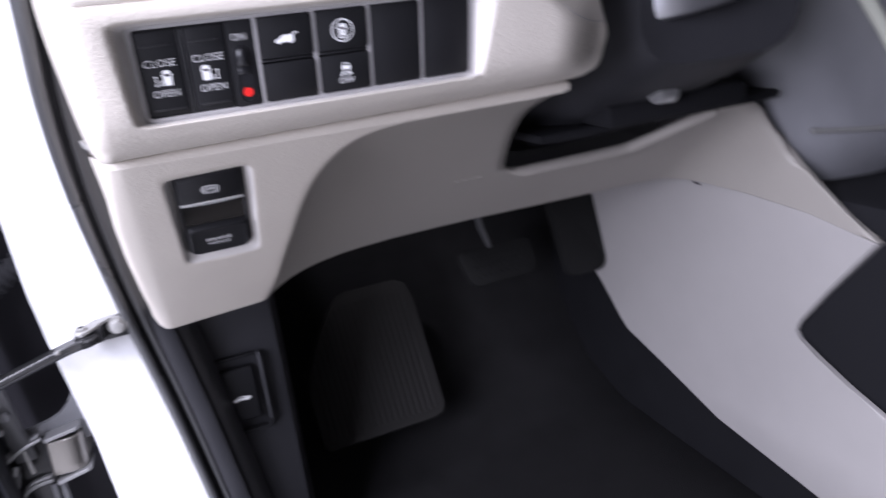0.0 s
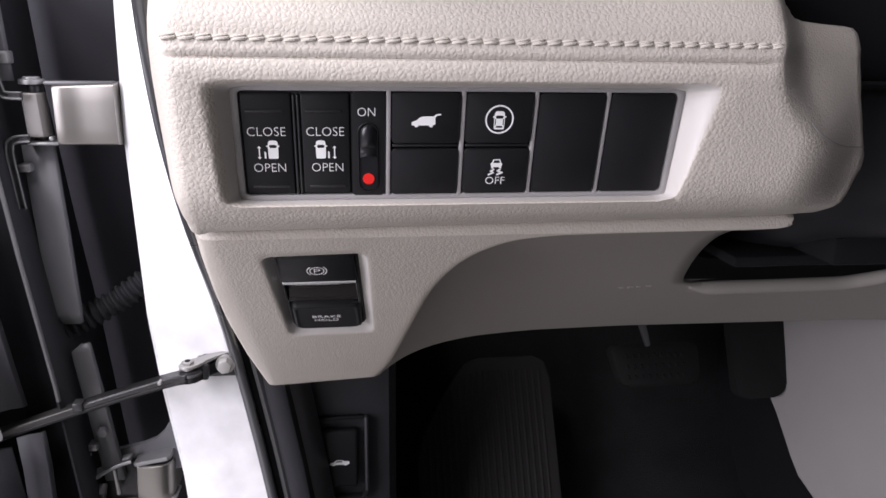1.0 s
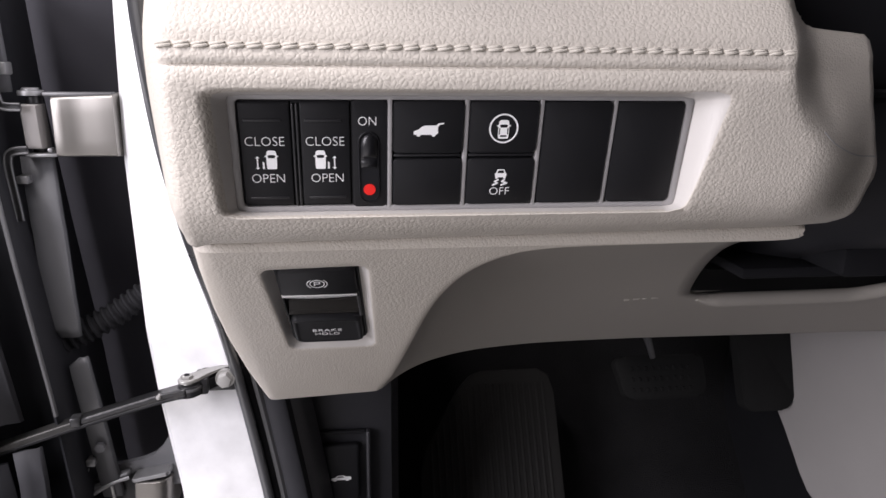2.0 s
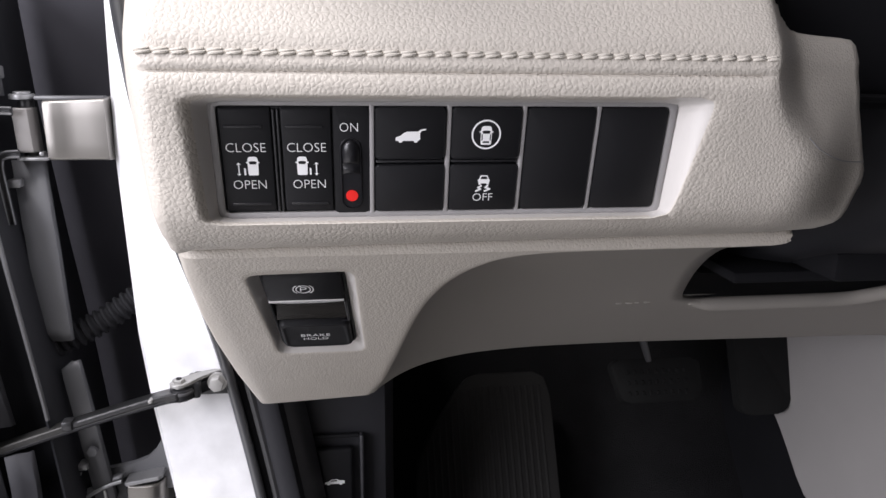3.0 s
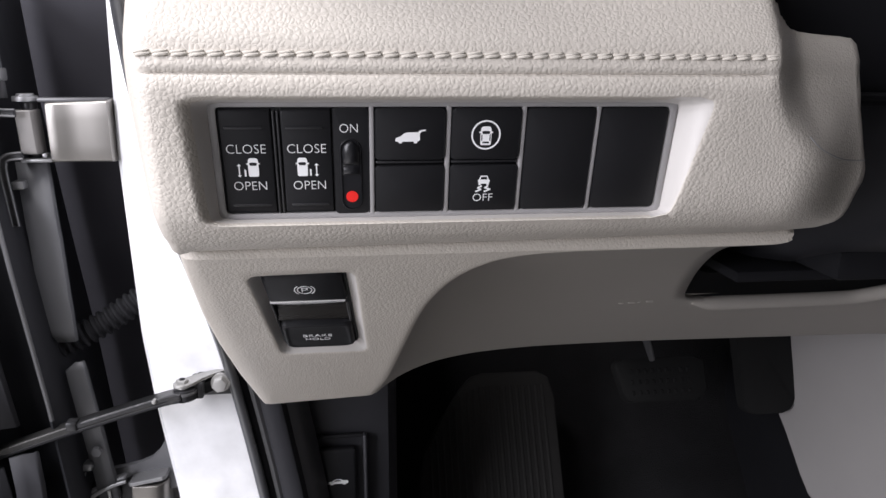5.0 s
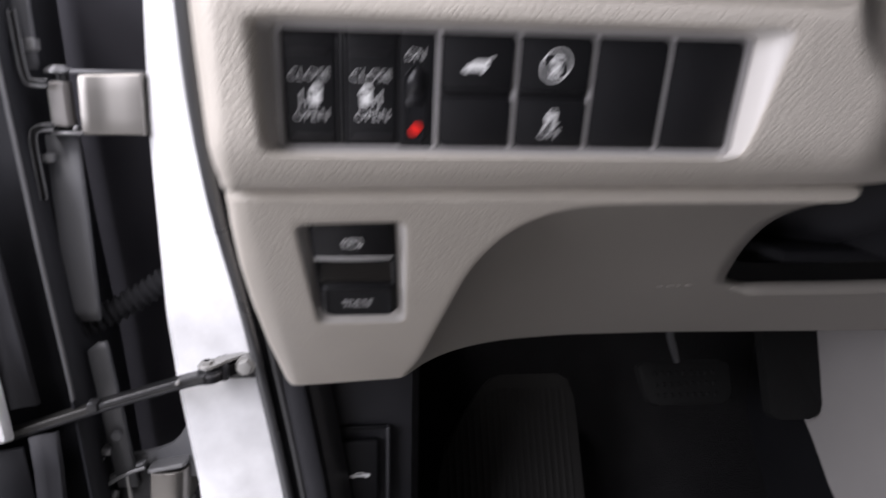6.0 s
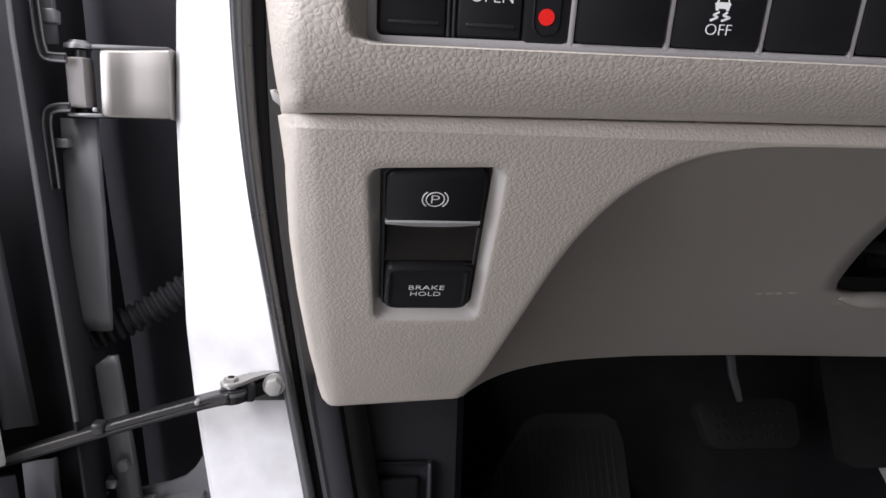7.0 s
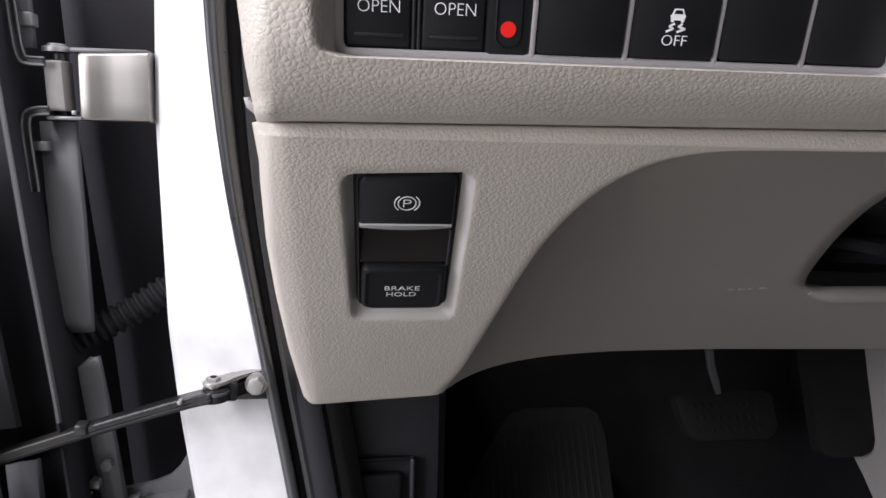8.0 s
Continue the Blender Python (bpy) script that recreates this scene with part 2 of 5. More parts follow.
rbox(bm, (-0.12, -0.6, 1.46), (1.3, 1.1, 1.49), 0.01)
tagged(mesh_object("roof_blocker", bm, M_roof), "unseen plain grey roof that blocks light", "roof lining", kind="structure")
# added bar, out of view, that dims the pad's right end
bm = bmesh.new()
rbox(bm, (-0.15, -0.6, 1.385), (-0.07, 1.1, 1.46), 0.015)
tagged(mesh_object("door_top_blocker", bm, M_roof), "unseen plain grey bar that blocks light over the door opening", "roof rail", kind="structure")
# added walls, out of view, that cut light from the right and behind
bm = bmesh.new()
rbox(bm, (1.3, -0.6, 0.37), (1.33, 1.1, 1.46), 0.0)
tagged(mesh_object("side_blocker", bm, M_kick), "unseen plain dark side wall that blocks light", "cabin wall", kind="structure")
bm = bmesh.new()
rbox(bm, (0.20, -0.63, 0.37), (1.3, -0.60, 1.30), 0.0)
for x in (0.17, 1.30):
    rbox(bm, (x, -0.63, 0.37), (x + 0.03, -0.60, 1.46), 0.0)
tagged(mesh_object("rear_blocker", bm, M_kick), "unseen plain dark wall that blocks light behind the cabin", "cabin wall", kind="structure")

# ---- upper dashboard pad with the switch opening ----
PAD = [(0.9328, 0.396), (0.9329, 0.3865), (0.9335, 0.3775), (0.9354, 0.3690), (0.9395, 0.3610), (0.9430, 0.3556), (0.9475, 0.3508), (0.9515, 0.3474), (0.958, 0.3449), (0.97, 0.342), (0.985, 0.3385), (0.995, 0.3365), (1.0, 0.3362), (1.006, 0.3358), (1.012, 0.3375), (1.025, 0.345), (1.045, 0.359), (1.07, 0.382), (1.10, 0.415), (1.13, 0.46)]
EDGE = [(0.93, 0.1690), (0.9335, 0.1700), (0.9345, 0.1712), (0.9362, 0.1740), (0.9385, 0.1768), (0.9405, 0.1782), (0.9425, 0.1798), (0.945, 0.1816), (0.948, 0.1842), (0.951, 0.1857), (0.9545, 0.1868), (0.958, 0.1874), (0.962, 0.1870), (0.967, 0.1840), (0.974, 0.1806), (0.987, 0.1760), (1.002, 0.1742), (1.0105, 0.1742), (1.0130, 0.1736), (1.0145, 0.1724), (1.2, 0.1724)]
CREASE = [(0.93, 0.20), (0.960, 0.19), (0.9645, 0.172), (0.968, 0.155), (0.972, 0.1445), (0.977, 0.1375), (0.982, 0.1328), (0.988, 0.1288), (0.994, 0.1262), (1.0, 0.1247), (1.06, 0.1235)]
CAP = [(0.1240, 1.06), (0.1262, 1.036), (0.1285, 1.0275), (0.1320, 1.0210), (0.1375, 1.0174), (0.146, 1.0156), (0.158, 1.0148), (0.172, 1.0142)]
HOLE_L = [(0.9492, -0.0708), (0.9932, -0.0742)]
HOLE_R = [(0.9492, 0.0952), (0.9932, 0.1042)]
HOLE_Z = (0.9492, 0.9932)


def pad_y(x, z):
    y = lerp_table(PAD, z)
    c = lerp_table(CREASE, z)
    y += 0.0012 * max(0.0, 1 - abs(z - 1.0005) / 0.0011) + 0.0016 * math.exp(-(((z - 1.0068) / 0.0014) ** 2)) if x < c else 0
    scoop = (0.011 * smooth(c - 0.002, c + 0.020, x) + 0.018 * min(max((x - c) / 0.05, 0.0), 1.0)) * smooth(0.962, 1.016, z) ** 0.8
    roll = 0.024 * smooth(0.136, 0.191, x) ** 1.25
    roll *= 0.25 + 0.75 * smooth(0.934, 0.954, z)
    y += scoop + roll * (1 - smooth(0.958, 1.012, z))
    return y


def joint_rise(x):
    """How much the joint between pad and lower panel rises along the car's width."""
    return 0.0102 * min(max(x + 0.088, 0.0), 0.262)


dashboard = thing("dashboard", "cream stitched dashboard with beige grained lower panel", "dashboard")
bm = bmesh.new()
Z0, Z1 = 0.9472, 0.9955
hole_zs = [Z0 + (Z1 - Z0) * v for v in RIM_UP]
zs = sorted([z for z in {z for z, _ in PAD} | {0.9350, 0.9378, 0.9412, 0.9450, 0.9995, 1.0005, 1.0015, 1.0035, 1.0085, 1.0145, 1.0155, 1.0165, 1.0175, 1.0185, 1.0195, 1.0205, 1.0225, 1.024, 1.0275, 1.031, 1.035} if not Z0 - 0.0008 < z < Z1 + 0.0008] + hole_zs)


def hole_edge(z):
    z = min(max(z, Z0), Z1)
    return lerp_table(HOLE_L, z) - 0.0036, lerp_table(HOLE_R, z) + 0.0036


rows = []
for z in zs:
    (hl, hr), xr = hole_edge(z), lerp_table(EDGE, z)
    xc = min(lerp_table(CREASE, z), 0.134)
    xs = [-0.0832, -0.0818] + [hl + (hr - hl) * u for u in RIM] + [hr + (xc - hr) * k / 6 for k in range(1, 7)] + [xc + (xr - xc) * (k / 20) ** 1.15 for k in range(1, 21)]
    y0 = lerp_table(PAD, z)
    f = 0.35 + 0.65 * smooth(0.935, 1.005, z)
    back = max(0.0, y0 - 0.3612) if z < 0.9395 else 0.0
    y0 -= 0.45 * back
    row = [(-0.0950 - 0.006 * f, 0.62, z), (-0.0950 - 0.0060 * f, y0 + 0.065, z), (-0.0918 - 0.0042 * f, y0 + 0.034, z), (-0.0898 - 0.0022 * f, y0 + 0.0150, z), (-0.0880, y0 + 0.0066, z), (-0.0866, y0 + 0.0036, z), (-0.0850, y0 + 0.0016, z)]
    row += [(x, pad_y(x, z) + (0.0004 if x < -0.0825 else 0.0) - back * lerp_table([(-0.0832, 0.25), (-0.0818, 0.10), (-0.0745, 0.0)], x), z) for x in xs]
    row += [(xr + 0.0006, pad_y(xr, z) + 0.0012, z), (xr + 0.0009, pad_y(xr, z) + 0.004, z), (xr - 0.002, pad_y(xr, z) + 0.05, z)]
    # right of the crease the end is capped and its top runs back
    capped = []
    for x, y, q in row:
        over = q - lerp_table(CAP, x) if x > xc + 0.0005 else 0.0
        capped.append((x, pad_y(x, q - over) + 2.2 * over + y - pad_y(x, q), q - over + 0.0010 * smooth(0, 0.004, over)) if over > 0 else (x, y, q))
    row = [(x, y, q + joint_rise(x) * (1 - smooth(0.9345, 0.9480, q))) for x, y, q in capped]
    rows.append(row)
i0, ni, nj = zs.index(Z0), len(RIM_UP), len(RIM)
vs = grid(bm, rows, skip=lambda i, j: i0 <= i < i0 + ni - 1 and 9 <= j < 9 + nj - 1)
rings = [rim_verts(vs, i0, 9, ni, nj)]
IN_L, IN_R, IN_B, IN_T = -0.0660, 0.0946, 0.9502, 0.9908
for s_in, deep in ((-0.28, 0.0), (-0.14, 0.0001), (-0.02, 0.0004), (0.12, 0.0010), (0.27, 0.0019), (0.42, 0.0031), (0.60, 0.0049), (0.80, 0.0070), (1.0, 0.0092)):
    ring = []
    for u, v in rim_params(RIM, RIM_UP):
        a, b = rounded(u, v, 0.175, 0.044, 0.0042)
        z = HOLE_Z[0] + (HOLE_Z[1] - HOLE_Z[0]) * b
        hl, hr = lerp_table(HOLE_L, z), lerp_table(HOLE_R, z)
        a2, b2 = rounded(u, v, 0.163, 0.041, 0.0022)
        x = hl + (hr - hl) * a
        zi, xi = IN_B + (IN_T - IN_B) * b2, IN_L + (IN_R - IN_L) * a2
        xx, zz = x + (xi - x) * s_in, z + (zi - z) * s_in
        face, back = pad_y(x, z), 0.355 - 0.23 * (zi - 0.952) + 0.0008
        ring.append(bm.verts.new((xx, face + (back - face) * deep / 0.0092, zz)))
    rings.append(ring)
walls = len(bm.faces)
bridge(bm, rings)
bm.faces.ensure_lookup_table()
for k, f in enumerate(bm.faces):
    x = f.calc_center_median().x
    ring = (k - walls) // len(rings[0]) if k >= walls else -1
    f.material_index = 1 if ring >= (3 if x > 0.09 else 6) else 2 if x > 0.112 else 0
orient(bm, (0, -1, 0))
pad = part("upper_pad", bm, M_pad, dashboard, "cream leatherette pad with coarse grain", 62)
pad.data.materials.append(M_recess)
pad.data.materials.append(M_end)

# grey tube painted in for the shade of the seam's groove
bm = bmesh.new()
tube(bm, along([(x, pad_y(x, z) + 0.0001, z) for x, z in ((0.1440, 0.9790), (0.1500, 0.9746), (0.1581, 0.9714), (0.1640, 0.9697), (0.1706, 0.9684), (0.1780, 0.9676), (0.1840, 0.9672))], 3), 0.00030, 6)
part("seam_shade", bm, M_frame, dashboard, "fine grey line for the shade in the end's seam")

# ---- lower panel beside the knee recess ----
BOUND_KNOTS = [(0.7680, -0.0115), (0.779, -0.0088), (0.80, -0.0034), (0.8245, 0.0008), (0.85, 0.0048), (0.8746, 0.0088), (0.8916, 0.0130), (0.9050, 0.0190), (0.9122, 0.0242), (0.9180, 0.0305), (0.9225, 0.0390), (0.9250, 0.0470), (0.9266, 0.0570), (0.9274, 0.0720), (0.9278, 0.1100), (0.9281, 0.1500), (0.9288, 0.1635), (0.9300, 0.1690)]
BOUND = [(p.x, p.y + 0.0017) for p in along([(z, x, 0) for z, x in BOUND_KNOTS], 3)]
PB_V = (-0.1395, -0.0222)
PB_L, PB_R = [(-0.1395, -0.0622), (-0.0222, -0.0662)], [(-0.1395, -0.0142), (-0.0222, -0.0200)]
bm = bmesh.new()


def v_to_z(v):
    return 0.933 + v / math.hypot(1, 1.21)


V0, V1 = PB_V[0] - 0.004, PB_V[1] + 0.003
hole_zs = [v_to_z(V0 + (V1 - V0) * v) for v in RIM_UP]
zs = sorted([z for z in {z for z, _ in BOUND} | {0.785, 0.812, 0.9289, 0.9308, 0.9320, 0.9324, 0.9326, 0.9330} if not hole_zs[0] - 0.002 < z < hole_zs[-1] + 0.001] + hole_zs)
rows = []
for z in zs:
    y0 = low_y(z)
    xb = lerp_table(BOUND, z) if z < 0.9300 else lerp_table([(0.9300, 0.1690), (0.9308, 0.1698), (0.9320, 0.1695), (0.9325, 0.1690), (0.9330, 0.1680)], z)
    v = min(max((z - 0.933) * math.hypot(1, 1.21), V0), V1)
    hl, hr = lerp_table(PB_L, v) - 0.0022, lerp_table(PB_R, v) + 0.0022
    xs = [-0.0815, -0.0760] + [hl + (hr - hl) * u for u in RIM] + [hr + (xb - hr) * k for k in (0.3, 0.6, 0.8, 0.88, 0.93, 0.96, 0.98, 1.0)]
    bow = lerp_table([(0.768, 0.0), (0.785, 0.0015), (0.816, 0.0042), (0.857, 0.0056), (0.887, 0.0050), (0.912, 0.0026), (0.925, 0.0006), (0.93, 0.0)], z)
    dy = max(0.0, 0.3824 - low_y(z)) + lerp_table([(0.9308, 0.0), (0.9320, 0.0003), (0.9324, 0.0008), (0.9326, 0.0014), (0.9330, 0.0030)], z)
    row = [(-0.0975, y0 + 0.12, z), (-0.0965, y0 + 0.04, z), (-0.0920 - 0.8 * bow, y0 + 0.5 * dy + 0.015, z), (-0.0882 - bow, y0 + 0.5 * dy + 0.0050, z), (-0.0858 - bow, y0 + 0.6 * dy + 0.0012, z)]
    soft = 0.0014 * (1 - smooth(0.922, 0.930, z))
    row += [(x, y0 + dy + soft * max(0.0, (x - xb + 0.0036) / 0.0036) ** 2, z) for x in xs]
    row = [(x, y, q + joint_rise(x) * smooth(0.9283, 0.9320, q)) for x, y, q in row]
    x, y, q = row[-1]
    row += [(x + 0.0003, y + 0.0012, q), (x + 0.0001, y + 0.012, q)]
    if z < 0.80:
        lift = [0.0085 * min(max((p[0] + 0.088) / 0.082, 0), 1) * (0.80 - z) / 0.032 for p in row]
        row = [(x, y - 1.21 * up, q + up) for (x, y, q), up in zip(row, lift)]
    rows.append(row)
base = [(x + (0.0015 if n < 3 else 0), y + 0.004, z - 0.0005) for n, (x, y, z) in enumerate(rows[0])]
rows = [[(x, y + 0.05, z) for x, y, z in base], base] + rows
i0 = zs.index(hole_zs[0]) + 2
vs = grid(bm, rows, skip=lambda i, j: i0 <= i < i0 + ni - 1 and 7 <= j < 7 + nj - 1)
rings = [rim_verts(vs, i0, 7, ni, nj)]
for s_in, deep in ((-0.10, 0.0), (0.04, 0.0002), (0.17, 0.0007), (0.36, 0.0016), (0.58, 0.0027), (0.80, 0.0037), (1.0, 0.0045), (1.03, 0.0130)):
    ring = []
    for u, v in rim_params(RIM, RIM_UP):
        a, b = rounded(u, v, 0.050, 0.123, 0.0062)
        a2, b2 = rounded(u, v, 0.038, 0.108, 0.0055)
        va, vi = PB_V[0] + (PB_V[1] - PB_V[0]) * b - (0.0036 - 0.0024 * a) * smooth(0.80, 1.0, b), -0.1280 + 0.1038 * b2 - (0.0040 - 0.0030 * a2) * smooth(0.80, 1.0, b2)
        xa = lerp_table(PB_L, va) + (lerp_table(PB_R, va) - lerp_table(PB_L, va)) * a
        xi = -0.0588 - 0.0018 * b2 + (0.0394 - 0.0042 * b2) * a2
        ring.append(bm.verts.new(LOWER @ Vector((xa + (xi - xa) * s_in, va + (vi - va) * s_in, -deep * (1.65 - 0.65 * a2)))))
    rings.append(ring)
walls = len(bm.faces)
bridge(bm, rings)
bm.faces.ensure_lookup_table()
for f in bm.faces[walls + 2 * len(rings[0]):]:
    f.material_index = 1
orient(bm, (0, -1, -0.5))
lower_panel = part("lower_panel", bm, M_low, dashboard, "beige grained plastic lower panel", 62)
lower_panel.data.materials.append(M_recess)


# ---- knee recess and wing ----
def knee_y(x, z):
    xb = lerp_table(BOUND, min(z, 0.9300))
    d = max(min(x - xb, (0.9304 - z) * 1.6), 0)
    return low_y(z) + 0.065 * (1 - math.exp(-d / 0.035)) + 0.001 + 0.0012 * (1 - smooth(0.922, 0.930, z))


def slot_x(z):
    """Where the knee panel ends at the slot under the steering column."""
    return lerp_table([(0.8415, 0.226), (0.8435, 0.2150), (0.847, 0.2068), (0.855, 0.2010), (0.875, 0.1920), (0.893, 0.1838), (0.911, 0.1745), (0.93, 0.168)], z)


def knee_low(x):
    return lerp_table([(-0.02, 0.7755), (-0.006, 0.7765), (0.01, 0.7775), (0.03, 0.7795), (0.07, 0.7830), (0.12, 0.7850), (0.2, 0.7850), (0.44, 0.779), (0.47, 0.774), (0.50, 0.762)], x)


bm = bmesh.new()
KZ = [0.768, 0.771, 0.775, 0.782, 0.79, 0.80, 0.812, 0.825, 0.834, 0.8415, 0.8435, 0.847, 0.853, 0.864, 0.878, 0.89, 0.90, 0.908, 0.915, 0.92, 0.925, 0.928, 0.9300]
KZ = sorted(set(KZ) | {z for z in zs if 0.80 < z < 0.9299})
KZ = [z for n, z in enumerate(KZ) if n == 0 or z - KZ[n - 1] > 0.0003 or z == 0.9300]
left, right = [], []
for z in KZ:
    xe = slot_x(max(z, 0.8415))
    xb = min(lerp_table(BOUND, z), xe - 0.001)

    def place(x, z=z):
        zz = z
        if z < 0.80:
            low = knee_low(x)
            zz = low + (z - 0.768) * (0.80 - low) / 0.032
        return (x, knee_y(x, zz), zz)

    left.append([place(xb + (xe - xb) * (k / 26) ** 1.4) for k in range(27)])
    if z <= 0.8415:
        right.append([place(0.226 + (0.4995 - 0.226) * k / 48) for k in range(49)])
# the lip rises to the console and falls back into its side
for row in right:
    for k, (x, y, z) in enumerate(row):
        top = lerp_table([(0.30, 0.8415), (0.34, 0.8425), (0.36, 0.849), (0.38, 0.8575), (0.405, 0.8685), (0.43, 0.8745), (0.440, 0.8772), (0.4435, 0.8765), (0.449, 0.8715), (0.465, 0.859), (0.477, 0.8445), (0.49, 0.826), (0.50, 0.804)], x)
        low = knee_low(x)
        zz = low + (z - low) * (top - low) / (0.8415 - low)
        row[k] = (x, knee_y(x, zz) - 0.09 * max(0.0, (x - 0.40) / 0.0995) ** 4, zz)
# beyond the fillet the panel runs forward along the console's side
SIDE_TOP = [(0.414, 0.7456), (0.446, 0.7645), (0.4775, 0.7873), (0.5006, 0.8044), (0.53, 0.832), (0.558, 0.864), (0.60, 0.872)]
SIDE_LOW = [(0.414, 0.7452), (0.49, 0.7578), (0.56, 0.7622), (0.64, 0.764)]
for row in right:
    z_low = right[0][48][2]
    x, y, z = row[48]
    f = (z - z_low) / (0.804 - z_low)
    for k in range(1, 7):
        d = (y - 0.417) * k / 6
        low, top = lerp_table(SIDE_LOW, y - d), lerp_table(SIDE_TOP, y - d)
        row.append((0.4990, y - d, low + (top - low) * min(f, 1.0)))
for rows in (left, right):
    under = [(x, y + 0.006 * (1 - smooth(0.44, 0.485, x)), z - 0.0012 * (1 - smooth(0.44, 0.485, x))) for x, y, z in rows[0]]
    inner = [(x, y + 0.05, z + 0.02) if x < 0.46 else (x + 0.03, y + 0.01, z) for x, y, z in rows[0]]
    grid(bm, [inner, under] + rows)
bmesh.ops.remove_doubles(bm, verts=bm.verts, dist=0.0006)
orient(bm, (0, -1, -0.5))
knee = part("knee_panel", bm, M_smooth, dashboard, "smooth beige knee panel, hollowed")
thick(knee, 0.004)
bm = bmesh.new()
edge = [(slot_x(z), z) for z in (0.8435, 0.8418)] + [(x, lerp_table([(0.30, 0.8415), (0.34, 0.8425), (0.36, 0.849), (0.38, 0.8575), (0.405, 0.868), (0.43, 0.872)], x)) for x in (0.232, 0.25, 0.28, 0.31, 0.335, 0.35, 0.365, 0.38, 0.395, 0.41)]
lip = along([(x + 0.001, knee_y(x, z) + 0.0040 - 0.0010 * smooth(0.204, 0.236, x), z - 0.0014 - 0.0010 * smooth(0.204, 0.236, x)) for x, z in edge], 3)
tube(bm, lip, [0.0008 + 0.0046 * smooth(0.206, 0.236, p.x) for p in lip], 16)
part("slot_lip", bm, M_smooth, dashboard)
# moulded mark, too worn to read
bm = bmesh.new()
for k, w in enumerate((0.004, 0.005, 0.003, 0.005)):
    x = 0.160 + 0.0065 * k
    z = 0.8445 + 0.0003 * k
    rbox(bm, (x, knee_y(x + w / 2, z) - 0.0003, z - 0.0010), (x + w, knee_y(x + w / 2, z) + 0.002, z + 0.0010), 0.0003)
part("moulded_mark", bm, M_smooth, dashboard)

# thread of the seam: two strands a stitch, sunk in the groove
stitch_mesh = None
for k in range(39):
    x = -0.0825 + 0.00540 * k
    if stitch_mesh is None:
        bm = bmesh.new()
        for dz, dx, r in ((0.00042, -0.0002, 0.00045), (-0.00042, 0.0002, 0.00055)):
            tube(bm, [(dx - 0.0023, 0.0010, dz - 0.0003), (dx - 0.0020, 0.0002, dz - 0.0002), (dx - 0.0008, -0.0003, dz), (dx + 0.0008, -0.0003, dz + 0.0001), (dx + 0.0019, 0.0002, dz + 0.0003), (dx + 0.0023, 0.0010, dz + 0.0003)], [r * 0.7, r, r * 1.05, r * 1.05, r, r * 0.7], 8)
        ob = part("stitch", bm, M_thread, dashboard)
        stitch_mesh = ob.data
    else:
        ob = new("stitch", stitch_mesh)
        ob.parent = dashboard
    ob.location = (x, pad_y(x, 1.0064) - 0.0008, 1.0064)

# dark end trim beside the pad, and its clip
SEAL = [(-0.040, 0.632, 0.25), (-0.076, 0.635, 0.50), (-0.0985, 0.635, 0.66), (-0.1150, 0.632, 0.76), (-0.1205, 0.600, 0.825), (-0.1200, 0.530, 0.898), (-0.1155, 0.470, 0.958), (-0.1075, 0.420, 1.005), (-0.1005, 0.385, 1.05), (-0.093, 0.335, 1.12), (-0.085, 0.25, 1.22)]


seal_path = along(SEAL, 6)
bm = bmesh.new()
tube(bm, [p + Vector((-0.0006, -0.004, 0)) for p in seal_path], 0.0042, 14)
seal = thing("door_seal", "black rubber weatherstrip along the door opening", "weatherstrip")
part("bulb", bm, M_rubber, seal)
# black strip paints the shade of the gap between bulb and trim
bm = bmesh.new()
grid(bm, [[p + Vector(q) for q in ((0.0020, -0.0010, 0), (0.0050, 0.0010, 0), (0.0095, 0.0020, 0))] for p in seal_path])
orient(bm, (0, -1, 0))
thick(part("base", bm, M_hole, seal, "black strip darkening the gap beside the weatherstrip"), 0.001)
bm = bmesh.new()
rows = []
for p in seal_path:
    if p.z < 1.16:
        rows.append([p + Vector(q) for q in ((0.0072, 0.012, 0), (0.0074, 0.003, 0), (0.0082, 0.0004, 0), (0.0110, 0.0002, 0), (0.020, 0.008, 0), (0.033, 0.018, 0), (0.046, 0.034, 0))])
grid(bm, rows)
orient(bm, (0, -1, 0))
trim = tagged(thick(mesh_object("trim", bm, M_trim), 0.003), "dark grey plastic trim beside the dashboard", "trim", kind="structure")
bm = bmesh.new()
prism(bm, [(-0.0985, 0.9412), (-0.0975, 0.9378), (-0.0950, 0.9358), (-0.0920, 0.9352), (-0.0920, 0.9366), (-0.0948, 0.9380), (-0.0966, 0.9414)], -0.418, -0.411, Matrix(((1, 0, 0, 0), (0, 0, -1, 0), (0, 1, 0, 0), (0, 0, 0, 1))), bevel=0.0006)
bmesh.ops.recalc_face_normals(bm, faces=bm.faces)
tagged(mesh_object("trim_clip", bm, M_lug), "small pale metal clip on the dark trim", "clip")


